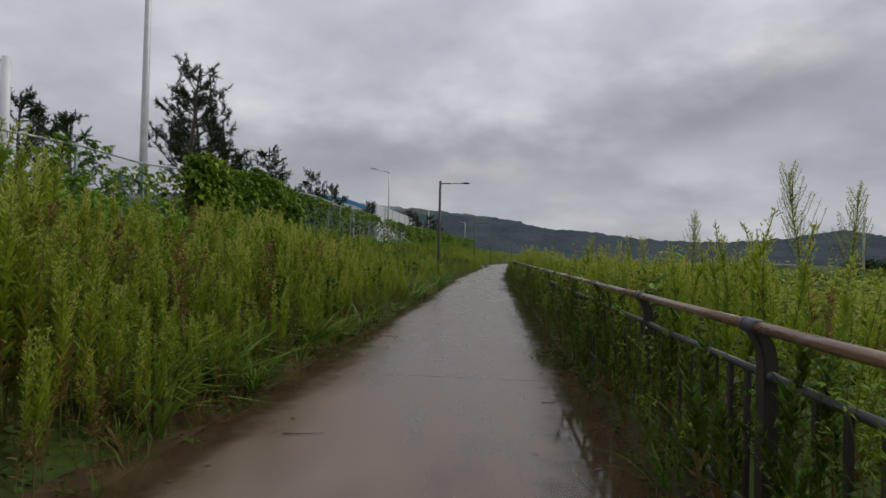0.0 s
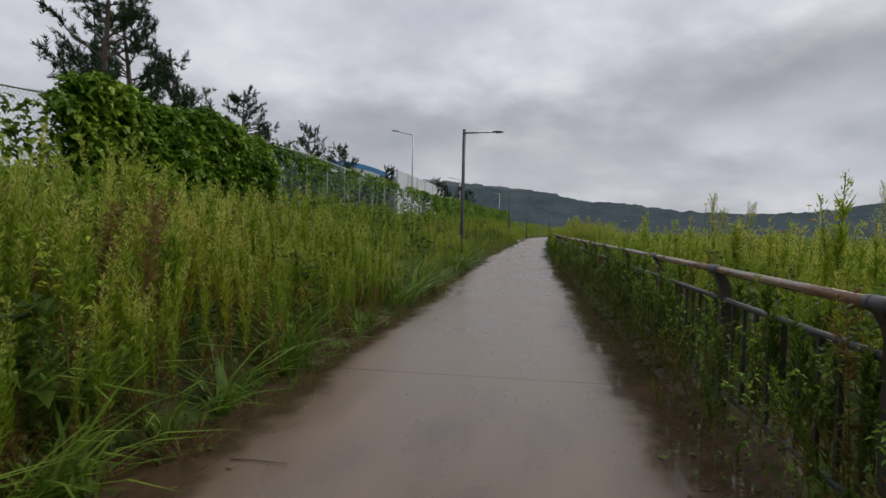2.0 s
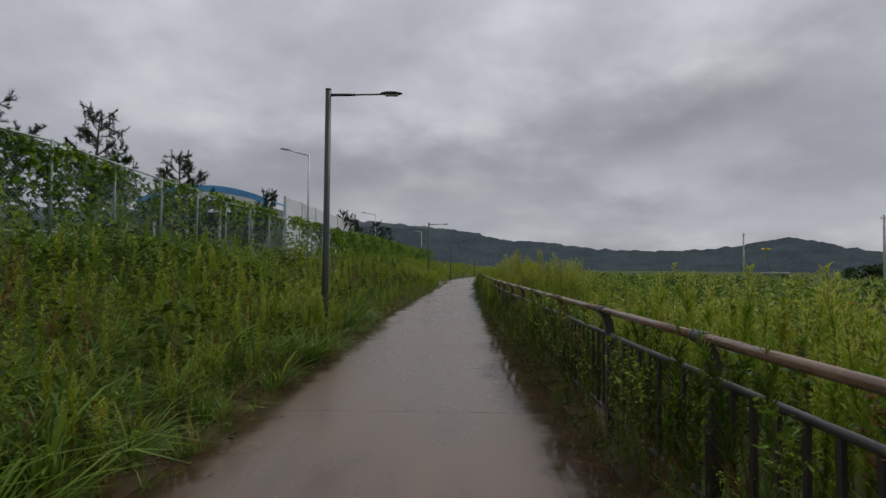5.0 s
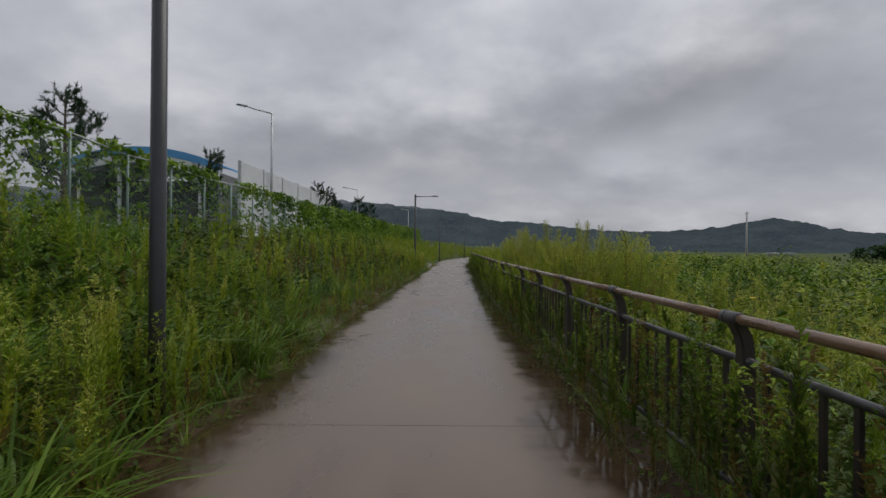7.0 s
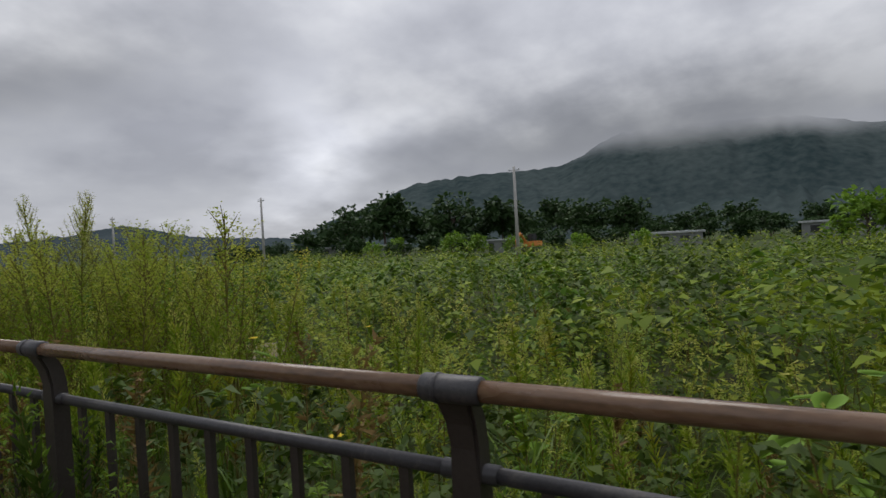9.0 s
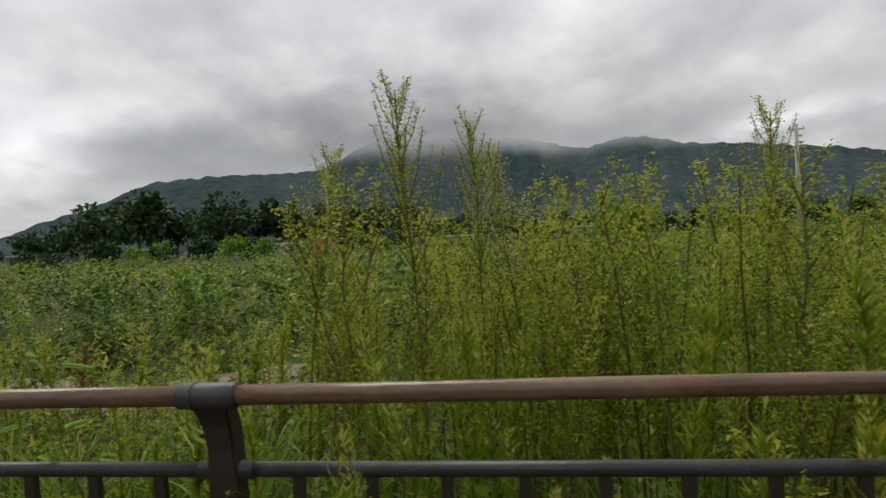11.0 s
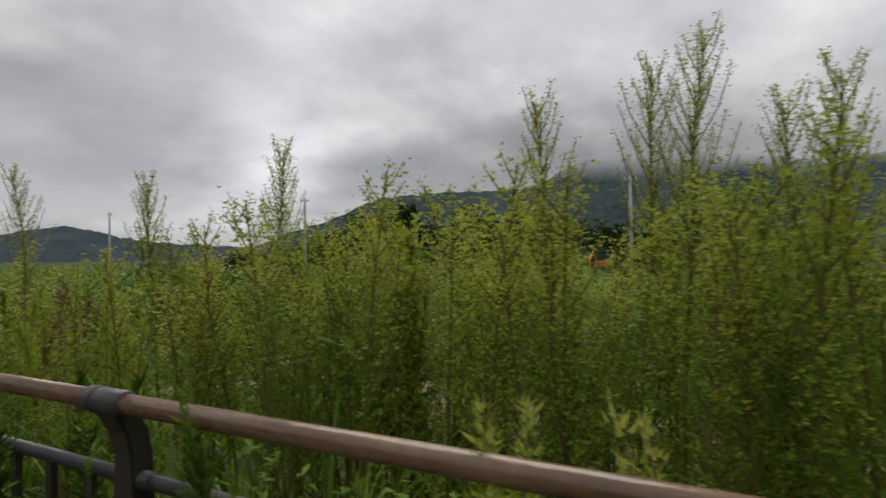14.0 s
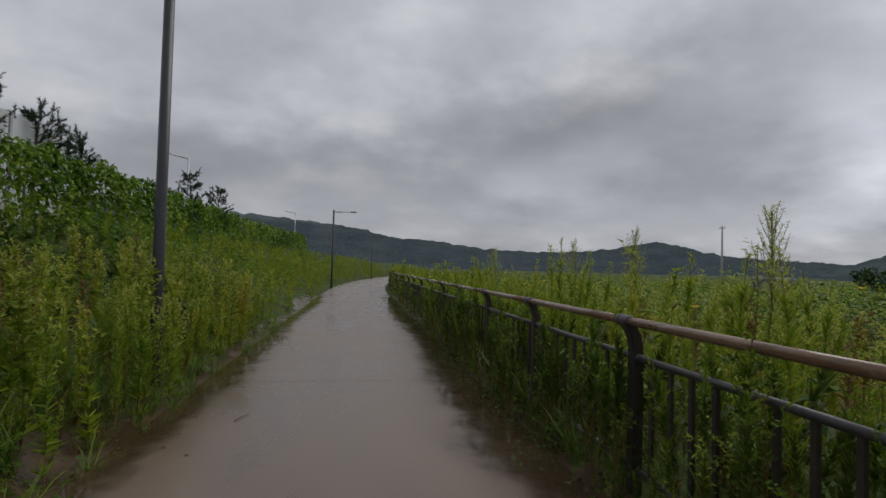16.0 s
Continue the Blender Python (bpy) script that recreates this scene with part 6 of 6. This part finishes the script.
plant_trees("green_bush", "round fresh green bush at the far edge of the field", "bush", "field bushes", bush_protos,
            [(58, 16.0, 4.6, 0), (60, 13.2, 4.2, 1), (70, 62, 3.4, 0), (66, 56, 3.0, 1), (64, 50, 2.6, 0), (75, 75, 3.2, 1), (62, 70, 2.6, 0), (58, 40, 2.4, 1), (60, 34, 2.2, 0), (56, 18, 2.6, 1), (52, 8, 2.6, 0), (50, 0, 2.4, 1)], M_BARK, M_BUSH)


# ---------------------------------------------------------------- buildings
def shed(x0, x1, y0, y1, z0, eave, crown):
    """A low open-fronted shed with a shallow arched roof, blue and white edge boards across its front."""
    xm = (x0 + x1) / 2
    s = thing("roadside_shed", pose(xm, y0, z0), "open-fronted roadside shed with a low arched blue roof", "building")
    hx, d, ze, zc = (x1 - x0) / 2, y1 - y0, eave - z0, crown - z0
    n = 14

    def arch(t, off):
        return (t * hx, ze + (zc - ze) * (1 - t * t) + off)

    def band(lo, hi, ya, yb, mat, name, label, reach=1.0):
        bm = bmesh.new()
        rows = []
        for i in range(n + 1):
            t = (-1 + 2 * i / n) * reach
            (xa, za), (xb, zb) = arch(t, lo), arch(t, hi)
            rows.append([bm.verts.new(p) for p in ((xa, ya, za), (xb, ya, zb), (xb, yb, zb), (xa, yb, za))])
        for a, b in zip(rows, rows[1:]):
            for k in range(4):
                bm.faces.new((a[k], b[k], b[(k + 1) % 4], a[(k + 1) % 4]))
        bm.faces.new(rows[0])
        bm.faces.new(rows[-1][::-1])
        part(name, bm, mat, s, label)
    band(-0.02, 0.06, -0.3, d + 0.3, M_BLUE, "roof", "blue sheet roof", 1.03)
    band(-0.27, -0.025, -0.30, -0.22, M_BLUE, "edge_board", "blue front edge board")
    band(-0.62, -0.28, -0.27, -0.20, M_WHITE, "edge_board", "white front edge board")
    # roof underside and back wall are coloured near black for the shed's inner shade
    band(-0.78, -0.70, -0.20, d, M_DARK, "shade_lining", "underside of the roof coloured dark for inner shade", 0.99)
    for x in (-hx, hx - 0.12):
        part("wall", box(bmesh.new(), x, -0.1, -0.6, x + 0.12, d, ze - 0.3), M_WALL, s)
    part("back_wall", box(bmesh.new(), -hx + 0.13, d - 0.12, -0.6, hx - 0.13, d, ze - 0.3), M_DARK, s, "back wall coloured dark for inner shade")
    for i in range(4):
        x = -hx + 2 * hx * (i + 0.5) / 4
        part("column", box(bmesh.new(), x - 0.06, -0.18, -0.6, x + 0.06, -0.06, ze - 0.42 + (zc - ze) * (1 - (x / hx) ** 2) - 0.3), M_GALV, s, "slim steel column")
    for i in range(3):
        x = -hx * 0.6 + i * hx * 0.6
        bm = bmesh.new()
        box(bm, x - 0.8, d - 0.9, -0.6, x + 0.7, d - 0.3, 0.55 + 0.2 * (i % 2), 0.03)
        part("stored_crate", bm, M_WALL, s, "grey crate stored inside")


shed(-16.9, -9.9, 42.0, 45.5, 2.0, 4.72, 5.45)


def road_barrier():
    """Pale panelled barrier along the road behind the fence."""
    root = thing("road_barrier", pose(0, 0, 0), "pale grey panelled road barrier behind the fence", "barrier")
    step = 3.0
    for k in range(6):
        y = 42.1 + step * k
        x, x2 = -9.65 + bend(y), -9.65 + bend(y + step)
        g = 1.5
        bm = bmesh.new()
        box(bm, x - 0.06, y - 0.06, g - 0.4, x + 0.06, y + 0.06, 5.0, 0.01)
        part("post", bm, M_GALV, root)
        bm = bmesh.new()
        for z0, z1 in ((g, 2.65), (2.67, 3.8), (3.82, 4.95)):
            vs = [bm.verts.new(p) for p in ((x - 0.02, y + 0.07, z0), (x + 0.03, y + 0.07, z0), (x2 + 0.03, y + step - 0.07, z0), (x2 - 0.02, y + step - 0.07, z0), (x - 0.02, y + 0.07, z1), (x + 0.03, y + 0.07, z1), (x2 + 0.03, y + step - 0.07, z1), (x2 - 0.02, y + step - 0.07, z1))]
            for f in ((0, 1, 2, 3), (7, 6, 5, 4), (0, 4, 5, 1), (1, 5, 6, 2), (2, 6, 7, 3), (3, 7, 4, 0)):
                bm.faces.new([vs[i] for i in f])
        part("panel", bm, M_WHITE, root, "pale grey ribbed panel")


road_barrier()


def far_building(x, y, w, d, h, wall, label, turn=0):
    g = float(ground_z(x, y))
    s = thing("far_house", pose(x, y, g, 0, 0, turn), label, "building", "far buildings")
    bm = bmesh.new()
    box(bm, -w / 2, -d / 2, -0.2, w / 2, d / 2, h, 0.03)
    part("wall", bm, wall, s)
    bm = bmesh.new()
    box(bm, -w / 2 - 0.3, -d / 2 - 0.3, h, w / 2 + 0.3, d / 2 + 0.3, h + 0.25, 0.05)
    part("roof", bm, M_GALV, s, "pale flat roof")
    for k in range(max(2, int(d / 2.2))):
        bm = bmesh.new()
        yy = -d / 2 + d * (k + 0.5) / max(2, int(d / 2.2))
        box(bm, -w / 2 - 0.04, yy - 0.5, 0.7, -w / 2 + 0.02, yy + 0.5, min(h - 0.3, 1.9))
        part("window", bm, M_DARK, s)


for x, y, w, d, h, mat, turn in ((78, 60, 4, 9, 1.7, M_WALL, 0), (82, 84, 5, 10, 1.8, M_WALL, 10), (74, 34, 4, 7, 1.6, M_WALL, -5), (84, 16, 5, 8, 1.9, M_WALL, 0), (88, 104, 5, 9, 1.9, M_WALL, 15), (47, 96, 3, 5, 1.7, M_WALL, -30)):
    far_building(x, y, w, d, h, mat, "small pale building at the far edge of the field", turn)


def excavator(x, y, turn):
    g = float(ground_z(x, y)) + 0.55
    s = thing("excavator", pose(x, y, g, 0, 0, turn), "small orange excavator parked across the field", "excavator")
    bm = bmesh.new()
    box(bm, -0.7, -1.0, 0.5, 0.7, 0.9, 1.1, 0.08)
    part("body", bm, M_ORANGE, s)
    bm = bmesh.new()
    box(bm, -0.6, 0.0, 1.1, 0.1, 0.85, 1.9, 0.1)
    part("cab", bm, M_DARK, s, "dark glazed cab")
    for sx in (-0.65, 0.65):
        bm = bmesh.new()
        box(bm, sx - 0.2, -1.2, -0.2, sx + 0.2, 1.2, 0.45, 0.15)
        part("track", bm, M_DARK, s)
    bm = bmesh.new()
    tube(bm, [(0.35, 0.8, 1.0), (0.35, 1.9, 2.0), (0.35, 2.8, 1.2), (0.35, 2.7, 0.3)], [0.14, 0.13, 0.1, 0.08], 6)
    part("arm", bm, M_ORANGE, s)


excavator(60, 46, 80)


# ---------------------------------------------------------------- litter on the path
def make_litter():
    r = np.random.RandomState(91)
    for i in range(34):
        y = r.uniform(1.5, 46)
        u = (PATH_L + abs(r.normal(0, 0.32))) if r.rand() < 0.6 else (PATH_R - abs(r.normal(0, 0.22)))
        L = r.uniform(0.10, 0.30)
        a = r.uniform(-0.6, 0.6) + (1.57 if r.rand() < 0.5 else 0)
        t = thing("fallen_twig", pose(u + bend(y), y, 0.004, 0, 0, math.degrees(a)), "thin dark wet twig lying on the path", "twig", "fallen twigs")
        pts = [(-L / 2, 0, 0.003), (-L * 0.1, r.normal(0, 0.02), 0.004), (L / 2, r.normal(0, 0.03), 0.003)]
        part("stick", tube(bmesh.new(), pts, [0.004, 0.0032, 0.0015], 5), M_BARK, t)
        if i % 2:
            part("side_shoot", tube(bmesh.new(), [pts[1], (L * 0.15, 0.05, 0.004)], [0.0025, 0.001], 4), M_BARK, t)
    n = 520
    y = r.uniform(0, 50, n)
    side = r.rand(n) < 0.55
    u = np.where(side, PATH_L + np.abs(r.normal(0, 0.22, n)), PATH_R - np.abs(r.normal(0, 0.16, n)))
    a = r.rand(n) * 6.283
    base = np.stack([u + vbend(y), y, np.full(n, 0.004)], -1)
    L = r.uniform(0.015, 0.055, n)
    v, q = leaf_quads(base, np.stack([np.cos(a), np.sin(a), np.full(n, 0.06)], -1), L, L * 0.3, np.zeros(n), r, 0.1)
    v[:, 2] = np.maximum(v[:, 2], 0.003)
    tagged(new("leaf_litter", big_mesh("leaf_litter", v, q, [M_LITTER])), "wet brown fallen leaves along the path edges", "leaves", kind="stuff")


make_litter()
